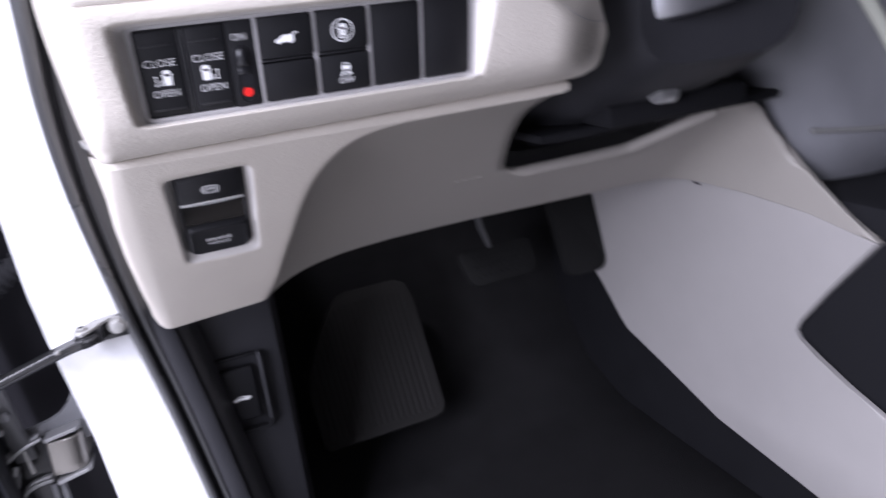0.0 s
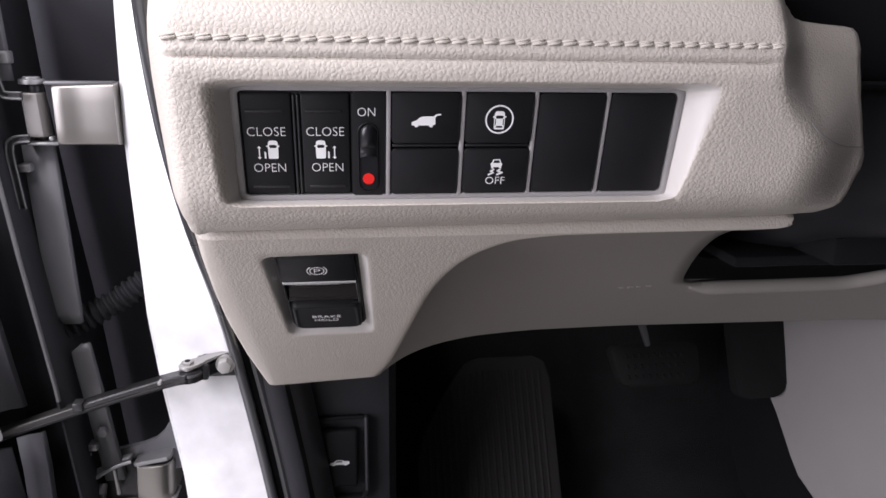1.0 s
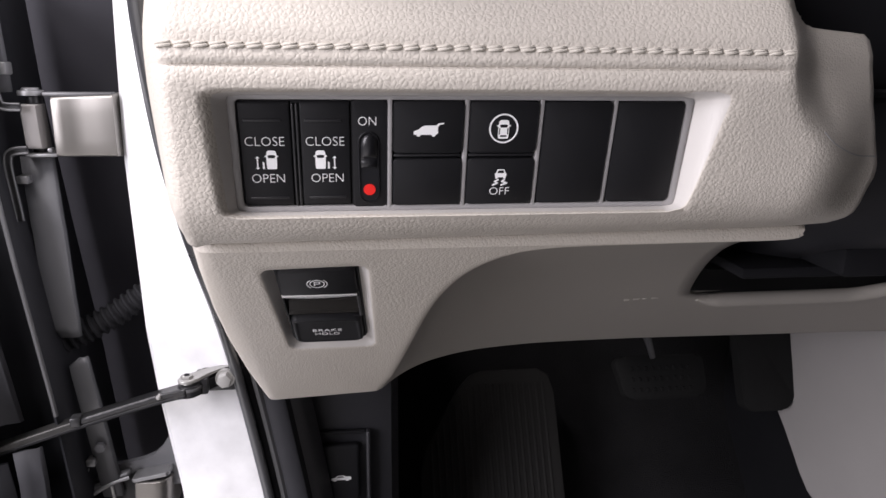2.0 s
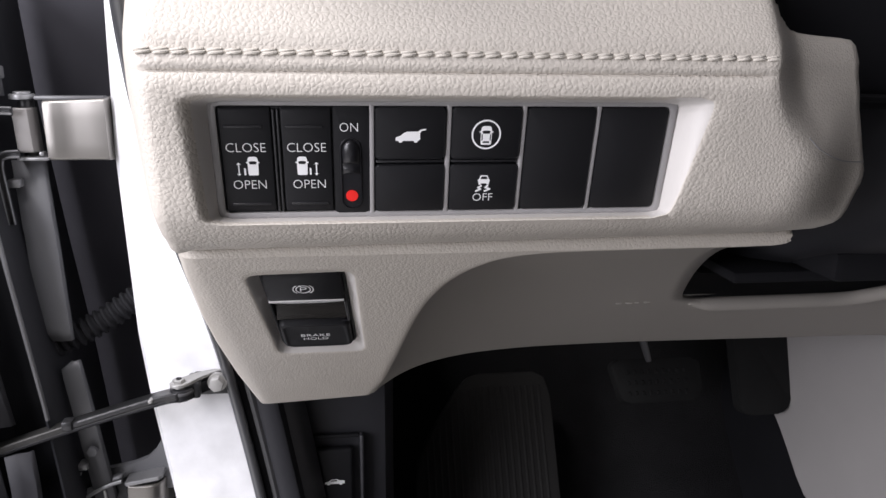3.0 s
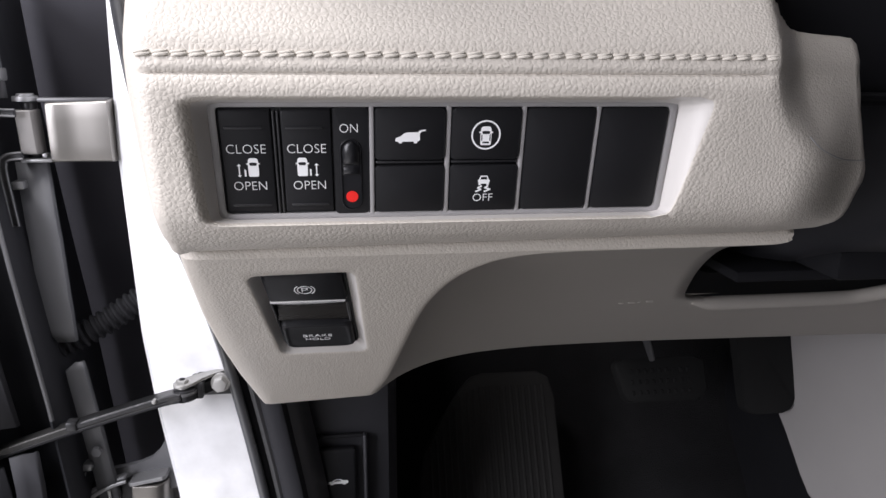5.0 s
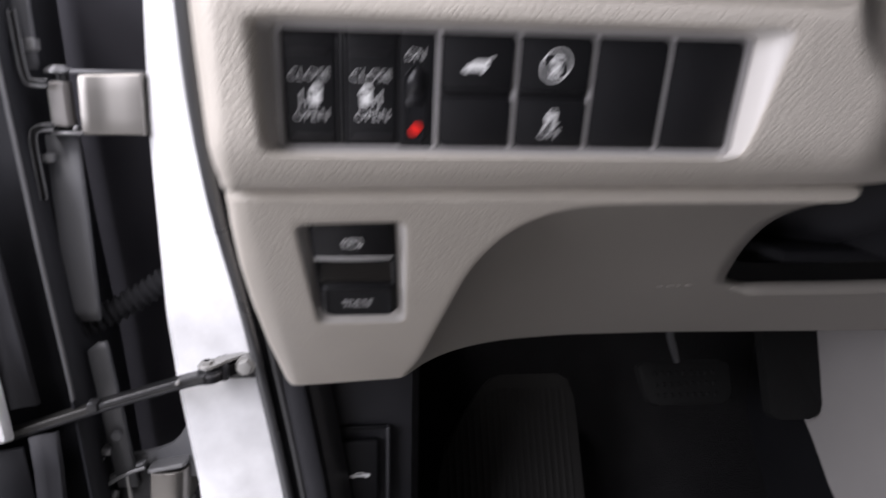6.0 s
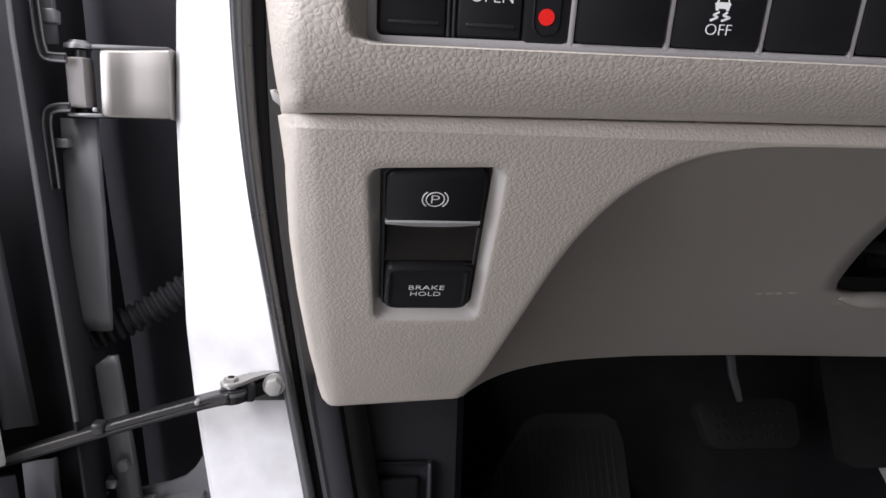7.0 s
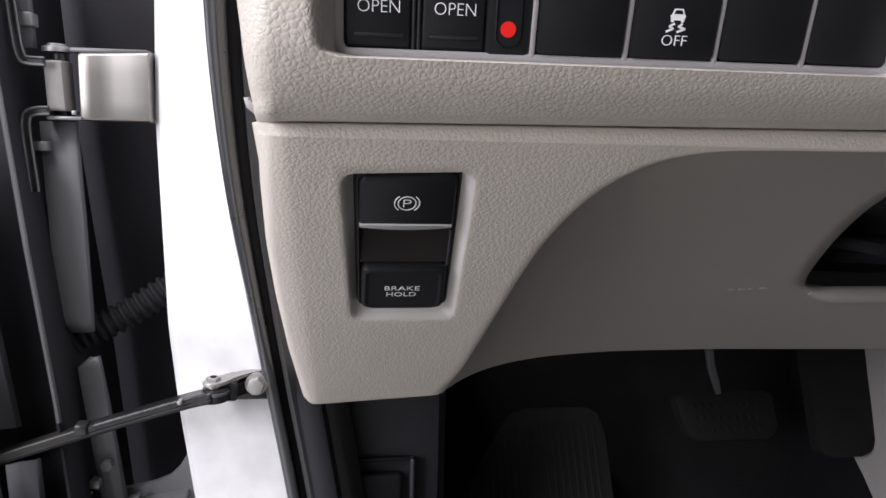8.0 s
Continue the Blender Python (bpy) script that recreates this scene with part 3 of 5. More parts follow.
# ---- switches ----
def text_bm(body, w, h, x, y, m, z0=0.0, deep=0.00012, thin=-0.012):
    """Letters of a line, filling w by h metres round (x, y) of the frame m."""
    data = bpy.data.curves.new("letters", "FONT")
    data.body, data.resolution_u, data.extrude, data.offset = body, 3, 0.01, thin
    ob = new("letters", data)
    me = bpy.data.meshes.new_from_object(ob.evaluated_get(bpy.context.evaluated_depsgraph_get()))
    bpy.data.objects.remove(ob)
    bpy.data.curves.remove(data)
    bm = bmesh.new()
    bm.from_mesh(me)
    bpy.data.meshes.remove(me)
    lo = [min(v.co[n] for v in bm.verts) for n in range(3)]
    hi = [max(v.co[n] for v in bm.verts) for n in range(3)]
    for v in bm.verts:
        a, b, c = [(v.co[n] - lo[n]) / (hi[n] - lo[n]) for n in range(3)]
        v.co = (x + (a - 0.5) * w, y + (b - 0.5) * h, z0 + c * deep)
    bm.transform(m)
    return bm


MM = Matrix.Diagonal((0.001, 0.001, 0.001, 1))


def outline_bm(shapes, m, z0, deep=0.12):
    """Flat printed shapes, each a ring of points in millimetres of the frame m."""
    bm = bmesh.new()
    for shape in shapes:
        prism(bm, shape, z0, z0 + deep, m @ MM)
    bmesh.ops.recalc_face_normals(bm, faces=bm.faces)
    return bm


def arc(cx, cy, rx, ry, a0, a1, n=24):
    return [(cx + rx * math.cos(radians(a0 + (a1 - a0) * k / n)), cy + ry * math.sin(radians(a0 + (a1 - a0) * k / n))) for k in range(n + 1)]


def band(cx, cy, rx, ry, a0, a1, w, n=24):
    """A ring or part of one, as quads."""
    out = []
    for k in range(n):
        b0, b1 = a0 + (a1 - a0) * k / n, a0 + (a1 - a0) * (k + 1) / n
        out.append(arc(cx, cy, rx, ry, b0, b1, 1) + arc(cx, cy, rx - w, ry - w, b1, b0, 1))
    return out


def corner_ring(x0, x1, y0, y1, c, n=5):
    """A rectangle with corners of radius c."""
    return arc(x1 - c, y1 - c, c, c, 0, 90, n) + arc(x0 + c, y1 - c, c, c, 90, 180, n) + arc(x0 + c, y0 + c, c, c, 180, 270, n) + arc(x1 - c, y0 + c, c, c, 270, 360, n)


def key_bm(x0, x1, y0, y1, z0, z1, m, r=0.0005, c=0.0012):
    bm = bmesh.new()
    if min(x1 - x0, y1 - y0) < 2.4 * c:
        rbox(bm, (x0, y0, z0), (x1, y1, z1), r, 3, m)
        return bm
    prism(bm, corner_ring(x0, x1, y0, y1, c), z0, z1, m, bevel=r)
    bmesh.ops.recalc_face_normals(bm, faces=bm.faces)
    return bm


def rocker_bm(x0, x1, y0, y1, m):
    """A rocker whose face is dished along its height, with softened edges."""
    bm = bmesh.new()
    h = y1 - y0
    prof = [(0.0, -0.0030), (0.0, -0.0008), (0.012, -0.0002), (0.03, 0.0002), (0.10, 0.0004), (0.25, 0.0001), (0.5, -0.0001), (0.75, 0.0001), (0.90, 0.0004), (0.97, 0.0002), (0.988, -0.0002), (1.0, -0.0008), (1.0, -0.0030)]
    rows = [[(x, y0 + h * v, z - dz) for v, z in prof] for x, dz in ((x0, 0.0030), (x0, 0.0008), (x0 + 0.0003, 0.0002), (x0 + 0.0008, 0.0), (x1 - 0.0008, 0.0), (x1 - 0.0003, 0.0002), (x1, 0.0008), (x1, 0.0030))]
    grid(bm, rows)
    bm.transform(m)
    orient(bm, m.to_3x3() @ Vector((0, 0, 1)))
    return bm


def car_top(cx, cy, w, h, side_glass):
    """A car seen from above: its body with mirrors, and its glass."""
    a, b = w / 2, h / 2

    def at(points):
        return [(cx + x * a, cy + y * b) for x, y in points]

    body = at(((-0.60, -1), (0.60, -1), (0.74, -0.92), (0.78, -0.4), (0.78, 0.28), (1.0, 0.34), (1.0, 0.44), (0.78, 0.46), (0.72, 0.78), (0.56, 0.96), (0.36, 1), (-0.36, 1), (-0.56, 0.96), (-0.72, 0.78), (-0.78, 0.46), (-1.0, 0.44), (-1.0, 0.34), (-0.78, 0.28), (-0.78, -0.4), (-0.74, -0.92)))
    glass = [at(((-0.46, 0.20), (0.46, 0.20), (0.60, 0.46), (0.3, 0.53), (-0.3, 0.53), (-0.60, 0.46)))]
    if side_glass:
        glass += [at(((-0.66, -0.55), (-0.52, -0.5), (-0.52, 0.1), (-0.66, 0.2))), at(((0.52, -0.5), (0.66, -0.55), (0.66, 0.2), (0.52, 0.1))), at(((-0.5, -0.80), (0.5, -0.80), (0.42, -0.62), (-0.42, -0.62)))]
    return body, glass


def arrow(cx, y0, y1, w):
    return [(cx - w * 0.28, y0 + w), (cx - w, y0 + w), (cx, y0), (cx + w, y0 + w), (cx + w * 0.28, y0 + w), (cx + w * 0.28, y1 - w), (cx + w, y1 - w), (cx, y1), (cx - w, y1 - w), (cx - w * 0.28, y1 - w)]


def stroke(points, w):
    """A line of width w through points, as quads."""
    out = []
    for (ax, ay), (bx, by) in zip(points, points[1:]):
        far = math.hypot(bx - ax, by - ay)
        nx, ny = -(by - ay) / far * w / 2, (bx - ax) / far * w / 2
        ex, ey = (bx - ax) / far * w * 0.3, (by - ay) / far * w * 0.3
        out.append([(ax - ex + nx, ay - ey + ny), (bx + ex + nx, by + ey + ny), (bx + ex - nx, by + ey - ny), (ax - ex - nx, ay - ey - ny)])
    return out


# grey frame that holds the row of switches, and the black plate behind it
bm = bmesh.new()
for x0, x1 in ((-0.0140, -0.0124), (0.0123, 0.0140), (0.0386, 0.0402), (0.0650, 0.0667)):
    rbox(bm, (x0, -0.0010, -0.004), (x1, 0.0395, 0.0004), 0.0004, m=BANK)
outer, inner = corner_ring(-0.0665, 0.0946, -0.0021, 0.0404, 0.0022), corner_ring(-0.0640, 0.0916, 0.0001, 0.0386, 0.0016)
rings = [[bm.verts.new(BANK @ Vector((x, y, z))) for x, y in ring] for ring, z in ((outer, -0.004), (outer, 0.0001), ([(x * 0.8 + u * 0.2, y * 0.8 + v * 0.2) for (x, y), (u, v) in zip(outer, inner)], 0.0004), ([(x * 0.2 + u * 0.8, y * 0.2 + v * 0.8) for (x, y), (u, v) in zip(outer, inner)], 0.0004), (inner, 0.0001), (inner, -0.004))]
bridge(bm, rings)
bmesh.ops.recalc_face_normals(bm, faces=bm.faces)
part("switch_frame", bm, M_frame, dashboard, "grey plastic frame around the row of switches")
bm = bmesh.new()
rbox(bm, (-0.0660, -0.0015, -0.008), (0.0940, 0.0400, -0.0036), 0, m=BANK)
part("backing_plate", bm, M_hole, dashboard, "black plate behind the switches")

# sliding door switch: two rockers and an on-off slider
door_switch = thing("sliding_door_switch", "black double rocker switch with white CLOSE and OPEN print", "switch")
part("housing", key_bm(-0.0638, -0.0142, -0.0001, 0.0384, -0.004, -0.0012, BANK), M_black, door_switch)
for x0, x1, cx, mirror in ((-0.0634, -0.0464, -0.0553, 1), (-0.0434, -0.0266, -0.0352, -1)):
    rocker = part("rocker", rocker_bm(x0, x1, 0.0003, 0.0379, BANK), M_black, door_switch, "black rocker with white print")
    part("print", text_bm("CLOSE", 0.0130, 0.0031, cx, 0.0242, BANK, 0.0002, thin=-0.019), M_print, rocker)
    part("print", text_bm("OPEN", 0.0110, 0.0031, cx + 0.0004, 0.0109, BANK, 0.0002, thin=-0.019), M_print, rocker)
    mid = -53.4 if mirror > 0 else -36.95
    body, glass = car_top(mid, 17.6, 4.5, 6.7, False)
    part("print", outline_bm([body], BANK, 0.2, 0.1), M_print, rocker)
    part("print", outline_bm(glass, BANK, 0.26, 0.1), M_black, rocker)
    line = mid - mirror * 2.75
    part("print", outline_bm([[(line - 0.32, 14.35), (line + 0.28, 14.35), (line + 0.28, 16.6), (line - 0.32, 17.0)], arrow(mid - mirror * 4.75, 14.1, 18.9, 0.72)], BANK, 0.2, 0.1), M_print, rocker)
    for y, a, b in ((0.0037, 0.0022, 0.0018), (0.0316, 0.0016, 0.0030)):
        part("ridge", key_bm(x0 + a, x1 - b, y - 0.0004, y + 0.0004, -0.001, 0.0008, BANK, 0.0003), M_black2, rocker)
    if mirror > 0:
        for x in (x1 + 0.0003, x1 + 0.0017):
            part("rib", key_bm(x, x + 0.0010, 0.0003, 0.0372, -0.004, 0.0, BANK, 0.0004), M_black2, door_switch)
slide = part("slide_plate", key_bm(-0.0262, -0.0142, -0.0003, 0.0384, -0.004, 0.0003, BANK, 0.0006), M_black, door_switch)
part("print", text_bm("ON", 0.0061, 0.0030, -0.0209, 0.0313, BANK, 0.0003, thin=-0.017), M_print, slide)
bm = bmesh.new()
ringout = arc(-20.4, 24.0, 3.75, 3.75, 0, 180, 12) + arc(-20.2, 5.1, 3.75, 3.75, 180, 360, 12)
ringin = arc(-20.4, 24.0, 3.05, 3.05, 0, 180, 12) + arc(-20.2, 5.1, 3.05, 3.05, 180, 360, 12)
lo = [bm.verts.new((x, y, 0.25)) for x, y in ringout]
hi = [bm.verts.new((x * 0.5 + u * 0.5, y * 0.5 + v * 0.5, 0.75)) for (x, y), (u, v) in zip(ringout, ringin)]
bk = [bm.verts.new((x, y, -0.6)) for x, y in ringin]
for k in range(len(lo)):
    n = (k + 1) % len(lo)
    bm.faces.new((lo[k], lo[n], hi[n], hi[k]))
    bm.faces.new((hi[k], hi[n], bk[n], bk[k]))
bm.transform(BANK @ MM)
bmesh.ops.recalc_face_normals(bm, faces=bm.faces)
part("track_rim", bm, M_gloss, slide, "glossy black rim of the slider's track")
bm = bmesh.new()
prism(bm, ringin, 0.31, 0.36, BANK @ MM)
part("track", bm, M_hole, slide)
# slider: a domed upper half, a step in the middle and a cupped lower half
bm = bmesh.new()
rows = []
for y, z in ((27.0, 0.3), (26.6, 0.9), (25.4, 1.5), (23.2, 1.9), (21.0, 2.0), (19.4, 1.7), (18.7, 1.0), (18.4, 0.5), (17.8, 0.6), (17.2, 1.2), (16.0, 1.4), (15.2, 1.0), (14.9, 0.4)):
    w = 2.9 if y < 24.1 else max(0.6, math.sqrt(max(0.0, 2.9 ** 2 - (y - 24.1) ** 2)))
    rows.append([(-20.35 + w * u, y - 0.5 * u * u, 0.36 + (z - 0.3) * (1 - abs(u) ** 3)) for u in (-1, -0.85, -0.5, 0, 0.5, 0.85, 1)])
grid(bm, rows)
bm.transform(BANK @ MM)
orient(bm, BANK.to_3x3() @ Vector((0, 0, 1)))
part("slider", bm, M_gloss, slide, "glossy black slider knob")
bm = bmesh.new()
prism(bm, arc(-20.26, 6.4, 2.1, 2.1, 0, 345, 23), 0.36, 0.62, BANK @ MM, bevel=0.0)
part("red_mark", bm, M_red, slide, "red dot of the slider's off position")

# tailgate switch
tailgate_switch = thing("tailgate_switch", "black two-part push switch with a white tailgate symbol", "switch")


def key_pair(x0, x1, owner):
    """The upper and the lower key of a push switch, with a thin rib between them."""
    upper = part("upper_key", key_bm(x0, x1, 0.0201, 0.0383, -0.004, 0.0010, BANK), M_black, owner)
    part("rib", key_bm(x0 + 0.0003, x1 - 0.0003, 0.0184, 0.0194, -0.004, 0.0002, BANK, 0.0003), M_black2, owner)
    return upper, part("lower_key", key_bm(x0, x1 + 0.0002, 0.0004, 0.0177, -0.004, 0.0008, BANK), M_black, owner)


upper, lower = key_pair(-0.0121, 0.0119, tailgate_switch)
suv = [(-5.2, 27.2), (-5.0, 28.0), (-3.5, 28.5), (-2.2, 29.6), (-1.2, 29.95), (1.4, 30.0), (2.6, 30.0), (3.4, 30.75), (5.2, 30.95), (5.15, 30.45), (3.8, 30.25), (3.2, 29.5), (3.2, 28.3), (3.3, 27.3), (2.9, 26.9), (2.5, 26.8), (2.2, 26.1), (1.3, 26.1), (1.0, 26.7), (-2.7, 26.7), (-3.0, 26.1), (-3.9, 26.1), (-4.2, 26.7), (-5.1, 26.8)]
part("print", outline_bm([suv], BANK, 1.0), M_print, upper)

# camera and stability switches
stability_switch = thing("stability_switch", "black two-part push switch with white car symbols", "switch")
upper, lower = key_pair(0.0142, 0.0382, stability_switch)
body, glass = car_top(26.2, 28.6, 4.9, 6.7, True)
part("print", outline_bm(band(26.2, 28.9, 5.15, 5.3, 0, 360, 0.55, 48) + [body], BANK, 1.0), M_print, upper)
part("print", outline_bm(glass, BANK, 1.07, 0.1), M_black, upper)
front = [(24.7, 10.2), (25.4, 10.2), (25.5, 10.7), (27.5, 10.7), (27.6, 10.2), (28.3, 10.2), (28.5, 11.4), (28.75, 11.9), (28.3, 12.3), (27.7, 13.75), (25.3, 13.75), (24.7, 12.3), (24.25, 11.9), (24.5, 11.4)]
part("print", outline_bm([front] + stroke([(25.7, 9.8), (24.5, 9.1), (25.5, 8.5), (23.8, 7.7)], 0.6) + stroke([(28.0, 9.8), (27.1, 9.1), (28.9, 8.5), (26.9, 7.7)], 0.6), BANK, 0.8), M_print, lower)
part("print", outline_bm([[(25.2, 12.35), (27.8, 12.35), (27.4, 13.35), (25.6, 13.35)]], BANK, 0.87, 0.1), M_black, lower)
part("print", text_bm("OFF", 0.0072, 0.0028, 0.0264, 0.0054, BANK, 0.0008, thin=-0.017), M_print, lower)

# blanking covers
for x0, x1 in ((0.0405, 0.0647), (0.0670, 0.0911)):
    blank = thing("switch_blank", "plain black blanking cover in the switch row", "switch blank", "blanks of the switch row")
    part("cover", key_bm(x0, x1, 0.0006, 0.0383, -0.0022, 0.0008, BANK), M_black, blank)
    part("base", key_bm(x0 - 0.0001, x1 + 0.0001, 0.0004, 0.0385, -0.004, -0.0024, BANK), M_hole, blank)

# parking brake and brake hold switch
brake_switch = thing("parking_brake_switch", "black parking brake paddle over a BRAKE HOLD key", "switch")


def right_edge(v):
    """The switch's slanting right side, in millimetres."""
    return lerp_table([(-128.0, -19.6), (-24.0, -25.2)], v)


bm = bmesh.new()
rows = []
for grow, d in ((1.5, -6.4), (0.6, -3.2), (0.2, -2.4), (-0.3, -2.3), (-0.9, -3.0), (-1.0, -12.0)):
    ring = [(0.0, -123.0), (0.01, -125.3), (0.05, -127.0), (0.11, -127.6), (0.5, -127.7), (0.89, -127.6), (0.95, -127.0), (0.99, -125.3), (1.0, -123.0), (1.0, -95.0), (1.0, -60.0), (1.0, -28.0), (0.985, -26.2), (0.955, -24.9), (0.91, -24.3), (0.5, -24.0), (0.09, -24.3), (0.045, -24.9), (0.015, -26.2), (0.0, -28.0), (0.0, -60.0), (0.0, -95.0)]
    rows.append([bm.verts.new((-60.2 + 1.4 * (-24.0 - v) / 104 + (right_edge(v) + 60.2 - 1.4 * (-24.0 - v) / 104) * a + grow * (2 * a - 1), v + grow * (1 if v > -75 else -1) - (4.0 - 3.0 * a) * smooth(-36.0, -26.5, v), d)) for a, v in ring])
bridge(bm, rows)
bm.faces.new(rows[-1])
bm.transform(LOWER @ MM)
bmesh.ops.recalc_face_normals(bm, faces=bm.faces)
part("bezel", bm, M_black, brake_switch, "black bezel of the brake switch")
bm = bmesh.new()
prof = [(-25.4, -8.0), (-25.5, -2.4), (-26.1, -1.4), (-27.5, -0.8), (-29.5, -0.7), (-36.0, -0.3), (-46.0, 0.1), (-54.0, 0.3), (-55.4, 0.1), (-55.8, -0.5), (-57.0, -3.0), (-59.0, -8.0)]
rows = []
for side, inset, drop in (("left", 0.0, 6.0), ("left", 0.0, 0.9), ("left", 0.5, 0.25), ("left", 1.1, 0.0), ("right", 1.1, 0.0), ("right", 0.5, 0.25), ("right", 0.0, 0.9), ("right", 0.0, 6.0)):
    cut = [(-29.5, 0.0), (-27.5, 0.4), (-26.1, 1.3), (-25.4, 2.8)]
    rows.append([(-59.3 + inset + lerp_table(cut, v) if side == "left" else right_edge(v) - 1.0 - inset - lerp_table(cut, v), v - (4.0 if side == "left" else 1.0) * smooth(-36.0, -26.5, v), d - drop if d > -7 else -8.0) for v, d in prof])
grid(bm, rows)
bm.transform(LOWER @ MM)
orient(bm, LOWER.to_3x3() @ Vector((0, 0, 1)))
paddle = part("paddle", bm, M_black, brake_switch, "black paddle with a ringed P symbol")
TILTED = LOWER @ Matrix.Translation((0, -0.0422, 0.00005)) @ Matrix.Rotation(radians(-2.0), 4, "X")
part("print", outline_bm(band(-42.5, 0, 3.35, 4.1, 0, 360, 0.42, 36) + band(-42.5, 0, 4.65, 5.4, 130, 230, 0.42, 12) + band(-42.5, 0, 4.65, 5.4, -50, 50, 0.42, 12), TILTED, 0.0, 0.15), M_print, paddle)
part("print", text_bm("P", 0.0029, 0.0044, -0.0424, 0.0, TILTED, 0.0, thin=-0.018), M_print, paddle)
# the bright strip is thickest in its middle
bm = bmesh.new()
rows = []
for k in range(13):
    u = k / 12
    x = -59.2 + (34.5 - 0.2) * u
    low = -58.7 - 1.6 * (1 - (2 * u - 1) ** 2)
    rows.append([(x, -55.6, -3.0), (x, -55.7, 0.0), (x, -56.3, 0.4), (x, low + 0.6, 0.1), (x, low, -0.4), (x, low, -4.0)])
grid(bm, rows)
for row in (rows[0], rows[-1]):
    bm.faces.new([bm.verts.new(p) for p in row])
bm.transform(LOWER @ MM)
bmesh.ops.remove_doubles(bm, verts=bm.verts, dist=0.00002)
bmesh.ops.recalc_face_normals(bm, faces=bm.faces)
part("chrome_strip", bm, M_chrome, brake_switch, "satin chrome strip under the paddle")
bm = bmesh.new()
rows = [[(x if x < -30 else right_edge(v) - 1.0, v, d) for v, d in ((-59.0, -10.0), (-65.0, -9.6), (-72.0, -8.6), (-79.0, -6.6), (-84.0, -4.4), (-87.5, -2.6), (-88.6, -2.6), (-89.6, -4.0), (-90.0, -10.0))] for x in (-59.4, -58.0, -40.0, -26.0)]
rows[2] = [(-40.0, v, d) for _, v, d in rows[0]]
grid(bm, rows)
bm.transform(LOWER @ MM)
orient(bm, LOWER.to_3x3() @ Vector((0, 0, 1)))
part("finger_trough", bm, M_trough, brake_switch)
bm = bmesh.new()
tube(bm, [LOWER @ Vector((right_edge(v) * 0.001 - 0.0012, v * 0.001, d * 0.001)) for v, d in ((-61.0, -1.2), (-70.0, -1.4), (-80.0, -1.5), (-88.5, -1.4))], 0.0006, 8)
tube(bm, [LOWER @ Vector((x * 0.001, -0.0893, -0.0016)) for x in (-26.5, -24.0, -22.3)], 0.0005, 8)
part("trough_cheek", bm, M_gloss, brake_switch, "glossy edge of the finger trough")
bm = bmesh.new()
for ring_grow, d in ((0.0, -8.0), (0.0, -1.0), (-0.5, 0.1), (-1.2, 0.5), (-2.0, 0.55), (-2.6, 0.25), (-3.4, 0.15)):
    ring = [(0.0, -121.5), (0.02, -124.2), (0.07, -125.8), (0.13, -126.4), (0.5, -126.5), (0.87, -126.4), (0.93, -125.8), (0.98, -124.2), (1.0, -121.5), (1.0, -108.0), (1.0, -93.2), (0.99, -91.6), (0.96, -90.6), (0.92, -90.2), (0.5, -90.0), (0.08, -90.2), (0.04, -90.6), (0.01, -91.6), (0.0, -93.2), (0.0, -108.0)]
    made = [bm.verts.new((-58.0 + (right_edge(v) + 56.9) * a - ring_grow * (1 - 2 * a), v + ring_grow * (1 if v > -108 else -1 if v < -108 else 0), d)) for a, v in ring]
    if d > -8.0:
        bridge(bm, [last, made])
    last = made
bm.faces.new(last)
bm.transform(LOWER @ MM)
bmesh.ops.recalc_face_normals(bm, faces=bm.faces)
hold = part("hold_key", bm, M_black, brake_switch, "black key with white BRAKE HOLD print")
part("print", text_bm("BRAKE", 0.0150, 0.0036, -0.0404, -0.1065, LOWER, 0.0002, thin=-0.011), M_print, hold)
part("print", text_bm("HOLD", 0.0128, 0.0036, -0.0405, -0.1121, LOWER, 0.0002, thin=-0.011), M_print, hold)

# ---- centre console ----
console = thing("centre_console", "light grey plastic centre console side beside the footwell", "console")
m = Matrix(((0, 0, -1, 0.506), (1, 0, 0, 0), (0, 1, 0, 0), (0, 0, 0, 1)))
outline = [(0.87, 0.591), (0.854, 0.589), (0.835, 0.572), (0.815, 0.553), (0.795, 0.533), (0.778, 0.518), (0.69, 0.494), (0.60, 0.466), (0.453, 0.447), (0.30, 0.43), (0.30, 0.52), (0.391, 0.578), (0.43, 0.592), (0.468, 0.609), (0.49, 0.620), (0.496, 0.628), (0.492, 0.640), (0.46, 0.685), (0.414, 0.745), (0.49, 0.757), (0.56, 0.7615), (0.64, 0.763), (0.692, 0.759), (0.80, 0.74), (0.87, 0.73)]
bm = bmesh.new()
prism(bm, outline, 0.0, 0.006, m, bevel=0.0015)
bmesh.ops.recalc_face_normals(bm, faces=bm.faces)
part("side_panel", bm, M_console, console)
bm = bmesh.new()
prism(bm, [(0.692, 0.7600), (0.64, 0.7640), (0.56, 0.7625), (0.49, 0.7580), (0.414, 0.7460), (0.446, 0.7635), (0.4775, 0.7862), (0.5006, 0.8032), (0.522, 0.822), (0.538, 0.837), (0.547, 0.849), (0.556, 0.861), (0.566, 0.866), (0.62, 0.860), (0.69, 0.80)], 0.0, 0.0065, m, bevel=0.0015)
bmesh.ops.recalc_face_normals(bm, faces=bm.faces)
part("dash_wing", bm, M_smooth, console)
bm = bmesh.new()
rbox(bm, (0.510, 0.25, 0.38), (0.85, 1.0, 0.775), 0.01)
part("body", bm, M_hole, console, "black console body")
bm = bmesh.new()
rbox(bm, (0.4990, 0.635, 0.7585), (0.5, 0.645, 0.7610), 0.0004)
